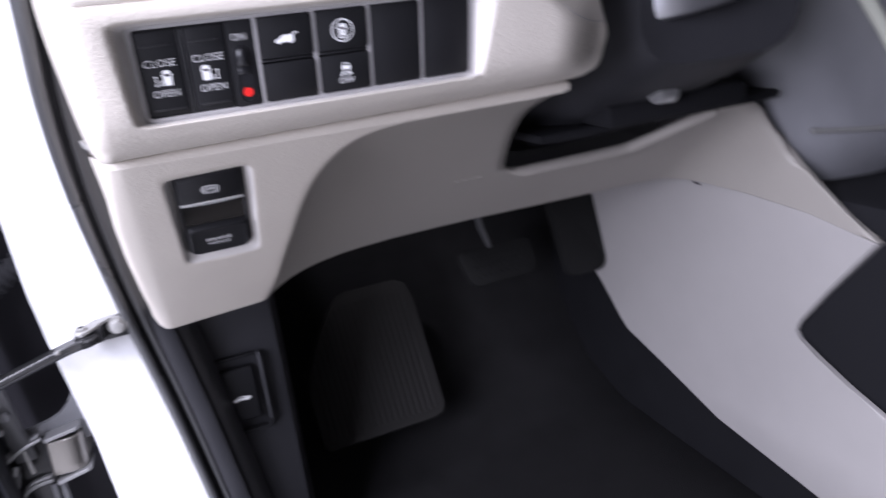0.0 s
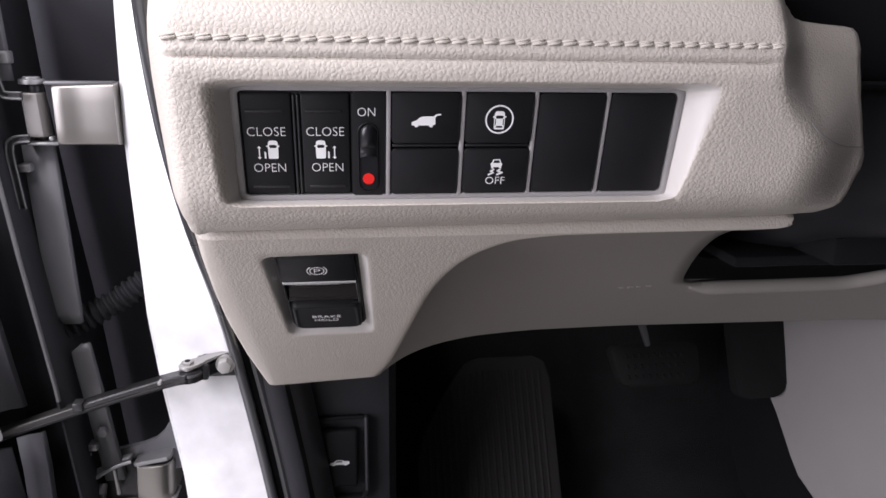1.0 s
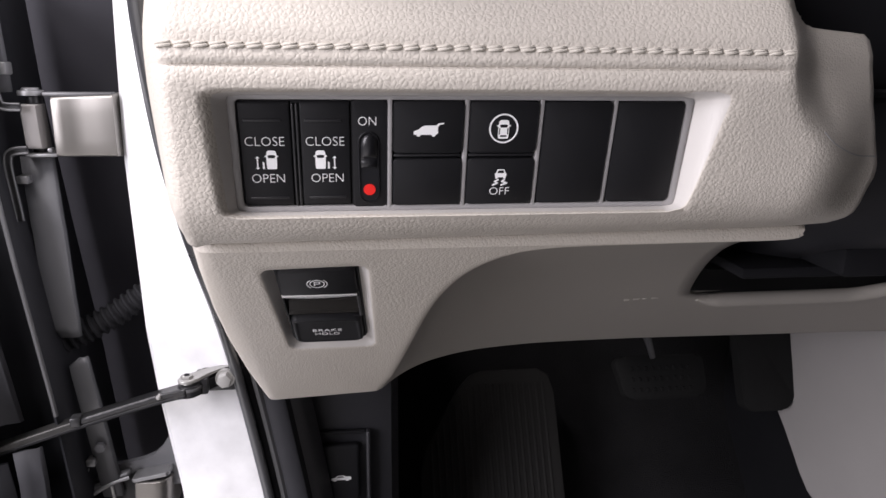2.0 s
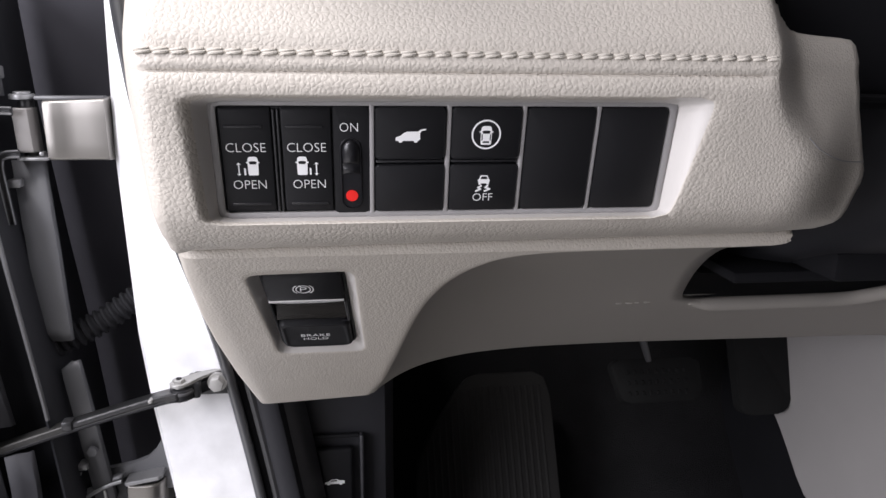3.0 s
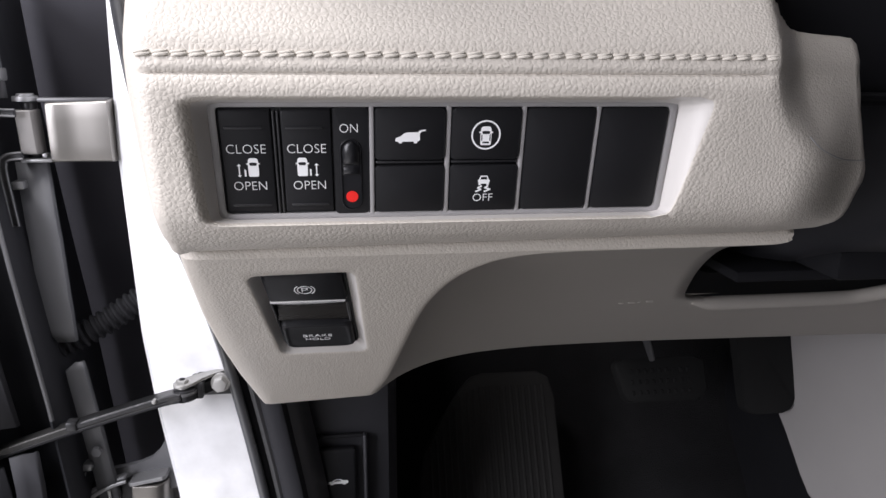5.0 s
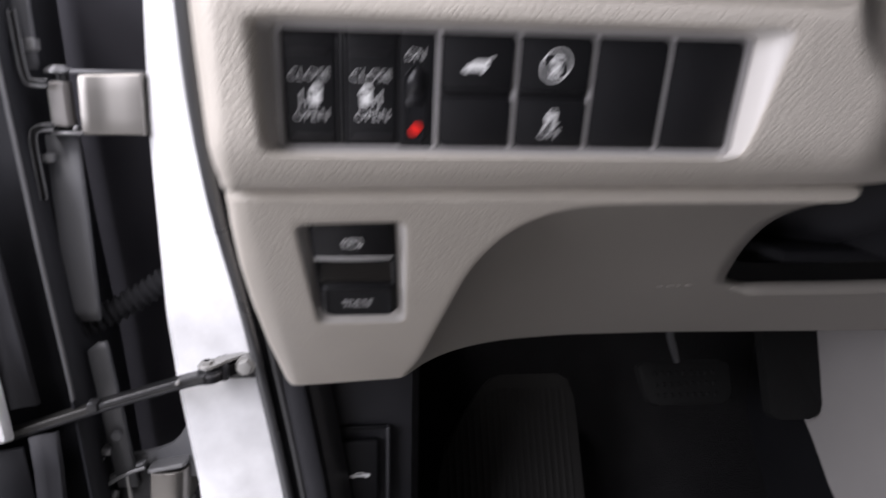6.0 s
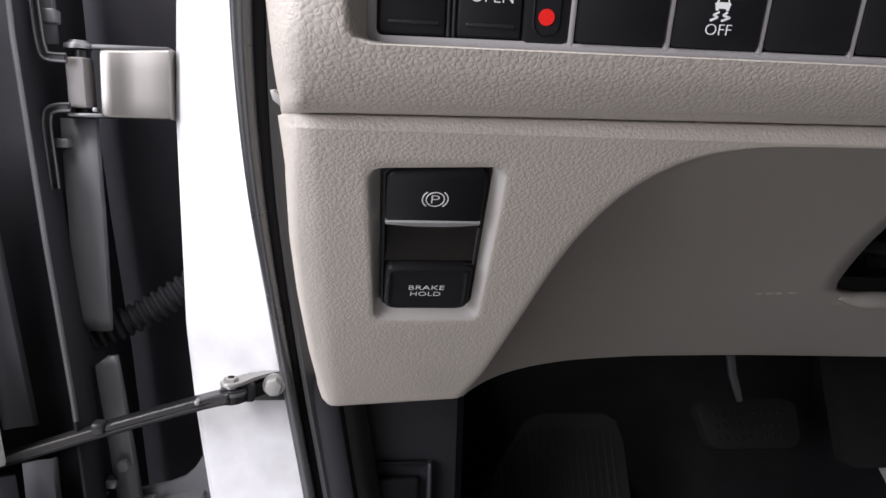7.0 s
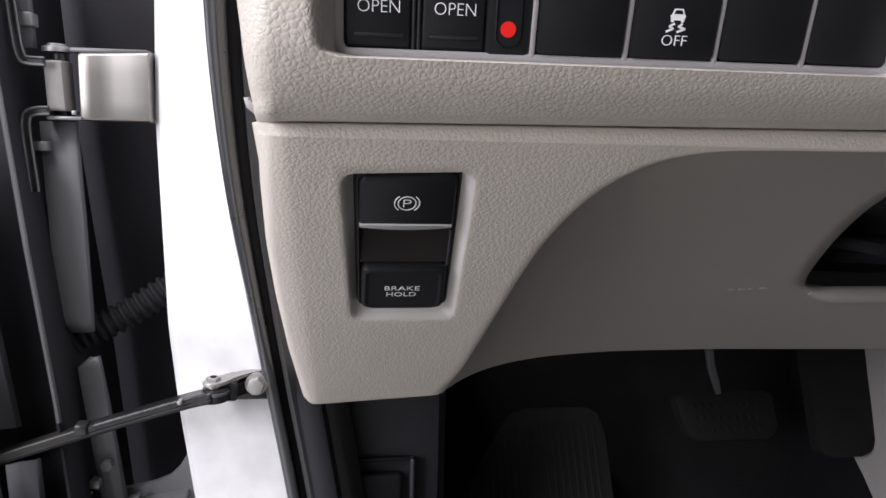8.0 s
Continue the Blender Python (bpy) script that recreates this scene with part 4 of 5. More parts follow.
part("screw_slot", bm, M_hole, console)

# centre stack
stack = thing("centre_stack", "dark grey centre stack with a thin pale trim line", "centre stack")
bm = bmesh.new()
rows = []
for z, x0 in ((0.78, 0.512), (0.83, 0.500), (0.88, 0.470), (0.93, 0.435), (0.98, 0.405), (1.05, 0.385), (1.15, 0.38)):
    rows.append([(x0 + 0.03, 0.75, z), (x0, 0.60, z), (x0 + 0.006, 0.525, z), (x0 + 0.03, 0.500, z), (x0 + 0.07, 0.490, z), (x0 + 0.25, 0.485, z), (x0 + 0.4, 0.75, z)])
grid(bm, rows)
orient(bm, (0, -1, 0))
thick(part("body", bm, M_dark, stack), 0.004)
bm = bmesh.new()
tube(bm, [(0.514, 0.502, 0.8335), (0.53, 0.497, 0.8315), (0.58, 0.489, 0.826), (0.66, 0.485, 0.818)], 0.0028, 10)
part("trim_line", bm, M_lug, stack, "thin satin trim line")
bm = bmesh.new()
tube(bm, [(0.5350, 0.480, 0.962), (0.5750, 0.480, 0.918), (0.6150, 0.480, 0.870), (0.66, 0.48, 0.80)], 0.0065, 10)
part("side_strip", bm, M_pale, stack, "pale trim strip")

# ---- steering column ----
column = thing("steering_column", "black plastic steering column shroud above the knee panel", "steering column")
bm = bmesh.new()
rows = []
for y, g in ((0.40, 0.0), (0.44, 0.006), (0.52, 0.010), (0.62, 0.012)):
    ring = []
    for k in range(20):
        a = 2 * math.pi * k / 20
        cx, cz = math.cos(a), math.sin(a)
        sx = abs(cx) ** 0.5 * (1 if cx > 0 else -1)
        sz = abs(cz) ** 0.5 * (1 if cz > 0 else -1)
        ring.append((0.305 + (0.070 + g) * sx, y, 0.985 - (y - 0.40) * 0.35 + (0.055 + g) * sz))
    rows.append(ring + ring[:1])
grid(bm, rows)
bm.faces.new([bm.verts.new(p) for p in rows[0][:-1]])
bmesh.ops.remove_doubles(bm, verts=bm.verts, dist=0.0001)
bmesh.ops.recalc_face_normals(bm, faces=bm.faces)
part("shroud", bm, M_panel, column)
bm = bmesh.new()
PROF = [(0.2350, 0.450), (0.2362, 0.430), (0.2395, 0.414), (0.2460, 0.401), (0.2560, 0.3925), (0.2700, 0.3870), (0.2860, 0.3845), (0.3020, 0.3845), (0.3200, 0.3880), (0.3340, 0.396), (0.3440, 0.410), (0.3490, 0.43)]
grid(bm, [[(x, y + back, z - 0.014 + 0.14 * (x - 0.23)) for x, y in PROF] for z, back in ((0.9695, 0.030), (0.9697, 0.014), (0.9710, 0.005), (0.9735, 0.0015), (0.979, 0.0), (1.0, -0.002), (1.04, -0.003), (1.10, 0.0))])
orient(bm, (0, -1, 0))
thick(part("silver_panel", bm, M_silver, column, "satin silver face of the column"), 0.003)
bracket = thing("column_bracket", "black steel bracket with a bright bolt under the steering column", "bracket")
bm = bmesh.new()
rbox(bm, (0.215, 0.50, 0.872), (0.47, 0.56, 0.880), 0.003)
rbox(bm, (0.26, 0.47, 0.880), (0.40, 0.56, 0.900), 0.006)
tube(bm, [(0.245, 0.575, 0.862), (0.28, 0.555, 0.864), (0.34, 0.53, 0.872), (0.44, 0.54, 0.884)], 0.006, 10)
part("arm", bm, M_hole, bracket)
bm = bmesh.new()
tube(bm, [(0.290, 0.455, 0.9050), (0.292, 0.455, 0.9050), (0.308, 0.457, 0.9042), (0.310, 0.457, 0.9042)], [0.0075, 0.0085, 0.0085, 0.0075], 20)
part("bolt", bm, M_chrome, bracket, "bright steel bolt head")
# added black boxes that give the slot behind the dashboard its shade
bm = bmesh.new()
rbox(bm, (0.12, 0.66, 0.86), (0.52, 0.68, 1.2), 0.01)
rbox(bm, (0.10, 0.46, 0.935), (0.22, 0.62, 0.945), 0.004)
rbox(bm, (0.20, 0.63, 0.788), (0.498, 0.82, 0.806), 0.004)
tagged(mesh_object("dash_backing", bm, M_hole), "added black boxes that keep the space behind the dashboard dark", "bulkhead", kind="structure")
binnacle = thing("instrument_binnacle", "black instrument cover above the switch panel's end", "instrument cover")
bm = bmesh.new()
rbox(bm, (0.118, 0.405, 0.985), (0.245, 0.60, 1.12), 0.012, 3)
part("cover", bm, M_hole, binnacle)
bm = bmesh.new()
tube(bm, [(0.124, 0.404, 1.115), (0.124, 0.404, 1.00), (0.132, 0.404, 0.992), (0.238, 0.404, 0.990)], 0.002, 8)
part("edge", bm, M_black, binnacle)

# ---- footwell ----
bm = bmesh.new()
prof = [(-0.6, 0.38), (0.5, 0.38), (0.80, 0.385), (0.90, 0.42), (0.97, 0.50), (1.03, 0.60), (1.07, 0.75), (1.08, 1.0)]
grid(bm, [[(x, y, z) for x in (-0.12, 0.0, 0.2, 0.4, 0.75)] for y, z in prof])
orient(bm, (0, 0, 1))
tagged(thick(mesh_object("footwell_carpet", bm, M_carpet), 0.01), "black carpet of the driver's footwell", "carpet", kind="structure")
foot_rest = thing("foot_rest", "black ribbed foot rest on the footwell carpet", "foot rest")
bm = bmesh.new()
REST = Matrix.Translation((0.142, 0.86, 0.552)) @ Matrix.Rotation(radians(-32), 4, "X")
REST_TOP = REST @ Matrix.Rotation(radians(90), 4, "X")
outline = [(-0.082, -0.106), (-0.092, -0.098), (-0.094, -0.030), (-0.088, 0.000), (-0.062, 0.040), (-0.037, 0.075), (-0.024, 0.088), (-0.010, 0.092), (0.060, 0.092), (0.074, 0.084), (0.080, 0.060), (0.080, -0.090), (0.074, -0.102), (0.062, -0.106)]
prism(bm, outline[::-1], -0.03, 0.004, REST_TOP, bevel=0.004)
bmesh.ops.recalc_face_normals(bm, faces=bm.faces)
part("pad", bm, M_mat, foot_rest)
for k in range(19):
    x = -0.079 + 0.008 * k
    top = lerp_table([(-0.088, 0.000), (-0.062, 0.038), (-0.037, 0.073), (-0.016, 0.082), (0.08, 0.080)], x)
    bm = bmesh.new()
    rbox(bm, (x - 0.0017, -0.0056, -0.094), (x + 0.0017, -0.002, top - 0.006), 0.001, 1, REST)
    part("rib", bm, M_mat, foot_rest)

brake_pedal = thing("brake_pedal", "black rubber brake pedal on a steel arm", "pedal")
PED = Matrix.Translation((0.336, 0.838, 0.636)) @ Matrix.Rotation(radians(-28), 4, "X")
PED_TOP = PED @ Matrix.Rotation(radians(90), 4, "X")
bm = bmesh.new()
corners = arc(0.042, 0.021, 0.014, 0.012, 0, 90, 5) + arc(-0.046, 0.023, 0.010, 0.010, 90, 180, 5) + arc(-0.036, -0.006, 0.013, 0.012, 180, 270, 5) + arc(0.040, -0.006, 0.013, 0.012, 270, 360, 5)
prism(bm, corners, -0.010, 0.006, PED_TOP, bevel=0.003)
bmesh.ops.recalc_face_normals(bm, faces=bm.faces)
part("pad", bm, M_pedal, brake_pedal)
for row in range(3):
    for col in range(9):
        bm = bmesh.new()
        rbox(bm, (-0.040 + 0.0088 * col, -0.0069, -0.0105 + 0.0125 * row), (-0.0345 + 0.0088 * col, -0.004, -0.004 + 0.0125 * row), 0.0014, 1, PED)
        part("stud", bm, M_pedal, brake_pedal)
bm = bmesh.new()
tube(bm, [(0.3195, 0.832, 0.672), (0.3150, 0.833, 0.686), (0.310, 0.834, 0.70), (0.298, 0.85, 0.80), (0.290, 0.88, 0.90)], [0.0032, 0.0042, 0.0046, 0.0050, 0.0050], 10)
part("arm", bm, M_bracket, brake_pedal, "bare steel pedal arm")
accelerator = thing("accelerator_pedal", "black plastic accelerator pedal", "pedal")
ACC = Matrix.Translation((0.467, 0.838, 0.646)) @ Matrix.Rotation(radians(-18), 4, "X")
ACC_TOP = ACC @ Matrix.Rotation(radians(90), 4, "X")
bm = bmesh.new()
corners = [(0.034, 0.085), (-0.038, 0.085), (-0.0375, 0.050), (-0.0350, 0.010)] + arc(-0.018, -0.034, 0.014, 0.014, 180, 270, 5) + arc(0.016, -0.030, 0.018, 0.018, 270, 360, 6)
prism(bm, corners, -0.012, 0.005, ACC_TOP, bevel=0.003)
bmesh.ops.recalc_face_normals(bm, faces=bm.faces)
part("pad", bm, M_pedal, accelerator)
bm = bmesh.new()
tube(bm, [ACC @ Vector(p) for p in ((-0.0370, -0.0040, 0.080), (-0.0365, -0.0042, 0.050), (-0.0345, -0.0044, 0.012), (-0.0325, -0.0044, -0.028))], 0.0011, 8)
part("edge", bm, M_pedal, accelerator)

# ---- kick panel and bonnet release ----
flange, kick = [], []
for z in (0.36, 0.45, 0.55, 0.60, 0.62, 0.66, 0.69, 0.72, 0.76, 0.80, 0.84):
    b = lerp_table([(0.25, -0.040), (0.50, -0.076), (0.66, -0.0985), (0.76, -0.1150), (0.84, -0.121)], z)
    flange.append([(b + 0.010, 0.648, z), (b + 0.011, 0.640, z), (b + 0.014, 0.636, z), (b + 0.018, 0.635, z), (b + 0.026, 0.636, z), (b + 0.029, 0.638, z), (b + 0.031, 0.650, z)])
    kick.append([(b + 0.028, 0.646, z), (b + 0.033, 0.656, z), (-0.066 if z > 0.5 else -0.05, 0.680, z), (-0.012, 0.684, z), (0.006, 0.69, z), (0.014, 0.71, z), (0.02, 0.80, z), (0.03, 1.08, z)])
bm = bmesh.new()
grid(bm, flange)
orient(bm, (0, -1, 0))
tagged(thick(mesh_object("trim", bm, M_panel), 0.003), "dark grey plastic sill trim beside the weatherstrip", "trim", kind="structure")
bm = bmesh.new()
grid(bm, kick)
orient(bm, (0, -1, 0))
tagged(thick(mesh_object("kick_panel", bm, M_kick), 0.003), "dark charcoal plastic kick panel below the dashboard", "kick panel", kind="structure")
release = thing("bonnet_release", "black bonnet release lever with a white car symbol", "release lever")
KICK = Matrix(((1, 0, 0, -0.040), (0, 0, -1, 0.680), (0, 1, 0, 0.6485), (0, 0, 0, 1)))
bm = bmesh.new()
for lo, hi in (((-0.026, -0.036, -0.002), (-0.0225, 0.036, 0.003)), ((-0.026, 0.033, -0.002), (0.0225, 0.0365, 0.003))):
    rbox(bm, lo, hi, 0.0012, 2, KICK)
prism(bm, [(-0.026, -0.036), (-0.0225, -0.036), (-0.004, -0.046), (0.020, -0.046), (0.0225, -0.040), (0.0265, -0.040), (0.022, -0.049), (-0.006, -0.049)], -0.002, 0.004, KICK)
bmesh.ops.recalc_face_normals(bm, faces=bm.faces)
part("surround", bm, M_black, release)
bm = bmesh.new()
rbox(bm, (0.0228, -0.040, -0.002), (0.0265, 0.036, 0.006), 0.0016, 3, KICK)
part("rim", bm, M_kick, release)
bm = bmesh.new()
rbox(bm, (-0.0185, -0.034, -0.002), (0.0165, 0.0245, 0.007), 0.003, 3, KICK)
lever = part("lever", bm, M_black, release)
bonnet = [(-9.2, -9.6), (-8.6, -7.6), (-5.6, -7.0), (-3.0, -5.2), (2.2, -5.0), (4.0, -6.2), (7.6, -6.4), (8.8, -7.0), (8.6, -9.4), (6.9, -9.6), (6.2, -10.6), (4.4, -10.6), (3.8, -9.6), (-4.0, -9.6), (-4.8, -10.6), (-6.6, -10.6), (-7.2, -9.6)]
part("print", outline_bm([bonnet[::-1]], KICK, 7.0, 0.2), M_print, lever)
part("print", outline_bm([[(-4.0, -7.0), (-2.4, -5.9), (1.4, -5.8), (2.6, -7.0)][::-1]], KICK, 7.1, 0.2), M_black2, lever)

# ---- jamb, hinges, door check ----
bm = bmesh.new()
rows = []
for p in seal_path:
    z = p.z
    xl = lerp_table([(0.25, -0.146), (0.50, -0.158), (0.66, -0.1675), (0.74, -0.178), (0.80, -0.1835), (0.94, -0.1868), (1.02, -0.1845), (1.15, -0.180), (1.3, -0.17)], z)
    e = p + Vector((-0.003, 0.002, 0))
    row = [(xl + 0.010, 0.80, z), (xl + 0.001, 0.655, z), (xl - 0.0005, 0.640, z), (xl + 0.003, 0.6355, z), (xl + 0.008, 0.635, z)]
    for k in range(1, 9):
        u = k / 8
        row.append((xl + 0.008 + (e.x - xl - 0.008) * u, 0.635 + (e.y - 0.635) * u ** 2.2, z))
    row += [(e.x + 0.012, e.y + 0.004, z), (e.x + 0.018, e.y + 0.03, z)]
    rows.append(row)
grid(bm, rows)
orient(bm, (0, -1, 0))
tagged(thick(mesh_object("door_jamb", bm, M_white), 0.003), "white painted steel door jamb", "door jamb", kind="structure")
# board behind the gap, its dark colour holding the gap's shade
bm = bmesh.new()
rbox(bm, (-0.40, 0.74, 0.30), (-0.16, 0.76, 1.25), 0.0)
tagged(mesh_object("gap_shade_board", bm, M_inner), "dark board that shades the gap between the door and the jamb", "cavity", kind="structure")


door = thing("front_door", "open front door with dark edge and grey metal strips", "car door")


def hinge(z0, s, fit, dull, leaf, label):
    """A steel leaf hinge of the door; z0: its middle, s: half its height, fit: its width over the upper hinge's, dull and leaf: the metal of knuckle and leaf."""
    def at(x):
        return -0.1878 + (x + 0.1878) * fit

    bm = bmesh.new()
    prof = [(-0.2298, 0.645), (-0.2296, 0.6325), (-0.2288, 0.6304), (-0.2270, 0.6296), (-0.2220, 0.6299), (-0.2170, 0.6305), (-0.2130, 0.6308), (-0.2080, 0.6307), (-0.2000, 0.6302), (-0.1920, 0.6299), (-0.1882, 0.6300), (-0.1873, 0.6320), (-0.1870, 0.645), (-0.1875, 0.69)]
    grid(bm, [[(at(x), y + bow, z0 + dz * s + 0.0018 * (x + 0.2285) / 0.041 * (dz > 0)) for x, y in prof] for dz, bow in ((-1.0, 0.0030), (-0.985, 0.0012), (-0.95, 0.0003), (-0.90, 0.0), (-0.4, -0.0003), (0.4, -0.0003), (0.88, 0.0), (0.93, 0.0003), (0.975, 0.0012), (1.0, 0.0030))])
    orient(bm, (0, -1, 0))
    h = thick(part("door_hinge", bm, leaf, door, label), 0.005)
    bm = bmesh.new()
    rbox(bm, (at(-0.2345), 0.6320, z0 + s * 1.0), (at(-0.1885), 0.642, z0 + s * 1.0 + 0.0030), 0.0010, 2)
    part("top_flange", bm, M_bracket, h)
    bm = bmesh.new()
    rows = [[(at(x + 0.0008 * (1 - dz)), y, z0 + s * dz) for x, y in ((-0.2515, 0.642), (-0.2510, 0.634), (-0.2495, 0.6312), (-0.2440, 0.6302), (-0.2395, 0.6306), (-0.2374, 0.634), (-0.2370, 0.642))] for dz in (-0.72, -0.66, 0.2, 0.68, 0.74)]
    grid(bm, rows)
    orient(bm, (0, -1, 0))
    thick(part("knuckle", bm, dull, h), 0.003)
    bm = bmesh.new()
    tube(bm, [(at(-0.2435), 0.642, z0 - s * 1.0), (at(-0.2435), 0.642, z0 + s * 0.98)], 0.0052, 12)
    part("pin", bm, M_black2, h)
    bm = bmesh.new()
    prism(bm, arc(at(-0.2450), 0.641, 0.0085, 0.0085, 0, 345, 23), z0 + s * 1.02, z0 + s * 1.02 + 0.0035, None, bevel=0.001)
    prism(bm, arc(at(-0.2450), 0.641, 0.0058, 0.0058, 0, 345, 23), z0 + s * 1.02 + 0.0035, z0 + s * 1.02 + 0.0052, None, bevel=0.001)
    bmesh.ops.recalc_face_normals(bm, faces=bm.faces)
    part("pin_head", bm, M_hinge, h)
    bm = bmesh.new()
    rbox(bm, (at(-0.2490), 0.6285, z0 - s * 0.99), (at(-0.2280), 0.66, z0 - s * 0.99 + 0.0024), 0.001, 2)
    part("arm", bm, M_hinge, h)
    bm = bmesh.new()
    rbox(bm, (at(-0.2345), 0.630, z0 - s * 0.84), (at(-0.2315), 0.636, z0 - s * 0.70), 0.0006, 2)
    part("stud", bm, M_hinge, h)
    for end in ([(-0.2460, 0.67 * s), (-0.2540, 0.68 * s), (-0.2582, 0.74 * s), (-0.2600, s), (-0.2612, s + 0.008), (-0.2626, s + 0.024), (-0.2640, s + 0.04)], [(-0.2450, -0.73 * s), (-0.2530, -0.76 * s), (-0.2572, -0.85 * s), (-0.2585, -s), (-0.2590, -s - 0.007), (-0.2575, -s - 0.026), (-0.2560, -s - 0.044)]):
        way = along([(at(x), 0.6240, z0 + dz) for x, dz in end], 4)
        side = [(way[min(k + 1, len(way) - 1)] - way[max(k - 1, 0)]).normalized().cross(Vector((0, 1, 0))) * 0.0022 for k in range(len(way))]
        bm = bmesh.new()
        grid(bm, [[p - q, p - q * 0.5 + Vector((0, 0.0008, 0)), p + q * 0.5 + Vector((0, 0.0008, 0)), p + q] for p, q in zip(way, side)])
        orient(bm, (0, -1, 0))
        bracket = thick(part("bracket", bm, M_worn, h), 0.0015)
        for k in (-1, 1):
            bm = bmesh.new()
            tube(bm, [p + q * k for p, q in zip(way, side)], 0.0007, 8)
            part("folded_edge", bm, M_bracket, bracket)
    for x, dz in ((-0.2540, -s - 0.016), (-0.2602, s + 0.0185)):
        bm = bmesh.new()
        w = 0.0042 if dz < 0 else 0.0060
        rbox(bm, (at(x) - w, 0.6300, z0 + dz - w * 0.7), (at(x) + w, 0.641, z0 + dz + w * 0.7), 0.0012, 2)
        part("bolt", bm, M_hinge, h)
    return h


hinge(0.9558, 0.0207, 1.0, M_knuckle, M_steel, "bare steel upper door hinge")

# lower hinge: curved leaf between two lips, bent arms, pin and bolts
bm = bmesh.new()
leaf = [(-0.2060, 0.650), (-0.2055, 0.6420), (-0.2042, 0.6395), (-0.1980, 0.6386), (-0.1910, 0.6383), (-0.1855, 0.6388), (-0.1815, 0.6400), (-0.1783, 0.6425), (-0.1768, 0.647), (-0.1760, 0.69)]
grid(bm, [[(x - 0.056 * (0.670 - z), y + bow, z) for x, y in leaf] for z, bow in ((0.6360, 0.003), (0.6366, 0.001), (0.6380, 0.0), (0.645, -0.0005), (0.655, -0.0006), (0.664, -0.0003), (0.6690, 0.0), (0.6702, 0.001), (0.6708, 0.003))])
orient(bm, (0, -1, 0))
low_hinge = thick(part("door_hinge", bm, M_steel, door, "bare steel lower door hinge"), 0.004)
for z0, z1, tilt in ((0.6738, 0.6770, 0.16), (0.6315, 0.6345, 0.20)):
    bm = bmesh.new()
    prism(bm, [(-0.2060, 0.6370), (-0.2045, 0.6358), (-0.1790, 0.6358), (-0.1765, 0.6380), (-0.1760, 0.66), (-0.2060, 0.66)], z0, z1, Matrix.Translation((-0.195, 0, (z0 + z1) / 2)) @ Matrix.Rotation(-tilt, 4, "Y") @ Matrix.Translation((0.195, 0, -(z0 + z1) / 2)), bevel=0.0012)
    bmesh.ops.recalc_face_normals(bm, faces=bm.faces)
    part("lip", bm, M_hinge, low_hinge)
# arms: flat straps with a bright folded edge
for path, w in (([(-0.2370, 0.636, 0.6880), (-0.2405, 0.636, 0.6790), (-0.2420, 0.636, 0.6700), (-0.2400, 0.636, 0.6655), (-0.2354, 0.636, 0.6648), (-0.2281, 0.637, 0.6690), (-0.2180, 0.638, 0.6735), (-0.2080, 0.639, 0.6760)], 0.006), ([(-0.2400, 0.636, 0.6050), (-0.2372, 0.636, 0.6169), (-0.2340, 0.636, 0.6250), (-0.2300, 0.636, 0.6310), (-0.2240, 0.637, 0.6340), (-0.2150, 0.638, 0.6352), (-0.2085, 0.639, 0.6345)], 0.005)):
    way = along(path, 3)
    bm = bmesh.new()
    grid(bm, [[p + Vector((0, 0, 0)), p + Vector((0.0, 0.0010, w * 0.5)), p + Vector((0.001, 0.004, w))] for p in way])
    orient(bm, (0, -1, 0))
    thick(part("arm", bm, M_bracket, low_hinge, "dull steel hinge arm"), 0.002)
    bm = bmesh.new()
    tube(bm, [p + Vector((0, -0.0010, 0)) for p in way], 0.0011, 8, 1.4)
    part("bracket", bm, M_hinge, low_hinge, "bright folded edge of the arm")
bm = bmesh.new()
tube(bm, [(-0.2212, 0.636, 0.6700), (-0.2205, 0.636, 0.6600), (-0.2196, 0.636, 0.6480)], [0.0012, 0.0012, 0.0016], 8)
part("pin", bm, M_lug, low_hinge)
bm = bmesh.new()
tube(bm, [(-0.2345, 0.634, 0.6400), (-0.2330, 0.636, 0.6500), (-0.2322, 0.640, 0.6560)], [0.0030, 0.0042, 0.0034], 12)
part("bush", bm, M_bracket, low_hinge)
for lo, hi in (((-0.2375, 0.632, 0.6905), (-0.2305, 0.642, 0.6965)), ((-0.2450, 0.633, 0.6850), (-0.2405, 0.642, 0.6905)), ((-0.2440, 0.633, 0.6690), (-0.2405, 0.642, 0.6790))):
    bm = bmesh.new()
    rbox(bm, lo, hi, 0.0014, 2)
    part("bolt", bm, M_hinge, low_hinge)
bm = bmesh.new()
rbox(bm, (-0.2440, 0.6440, 0.600), (-0.2040, 0.652, 0.6720), 0.002, 2)
part("back_leaf", bm, M_worn, low_hinge, "dark leaf on the door side")
for x in (-0.2120, -0.2050):
    bm = bmesh.new()
    rbox(bm, (x, 0.640, 0.600), (x + 0.0045, 0.646, 0.6300), 0.001, 2)
    part("web", bm, M_darksteel, low_hinge)

low_plate = thing("hinge_cover_plate", "dark grey curved steel plate above the lower hinge", "steel plate")
bm = bmesh.new()
prism(bm, [(-0.2400, 0.672), (-0.2274, 0.680), (-0.212, 0.6825), (-0.200, 0.6850), (-0.1900, 0.689), (-0.1835, 0.695), (-0.178, 0.704), (-0.174, 0.716), (-0.172, 0.66), (-0.20, 0.660)][::-1], -0.655, -0.650, Matrix(((1, 0, 0, 0), (0, 0, -1, 0), (0, 1, 0, 0), (0, 0, 0, 1))))
bmesh.ops.recalc_face_normals(bm, faces=bm.faces)
part("plate", bm, M_darksteel, low_plate)
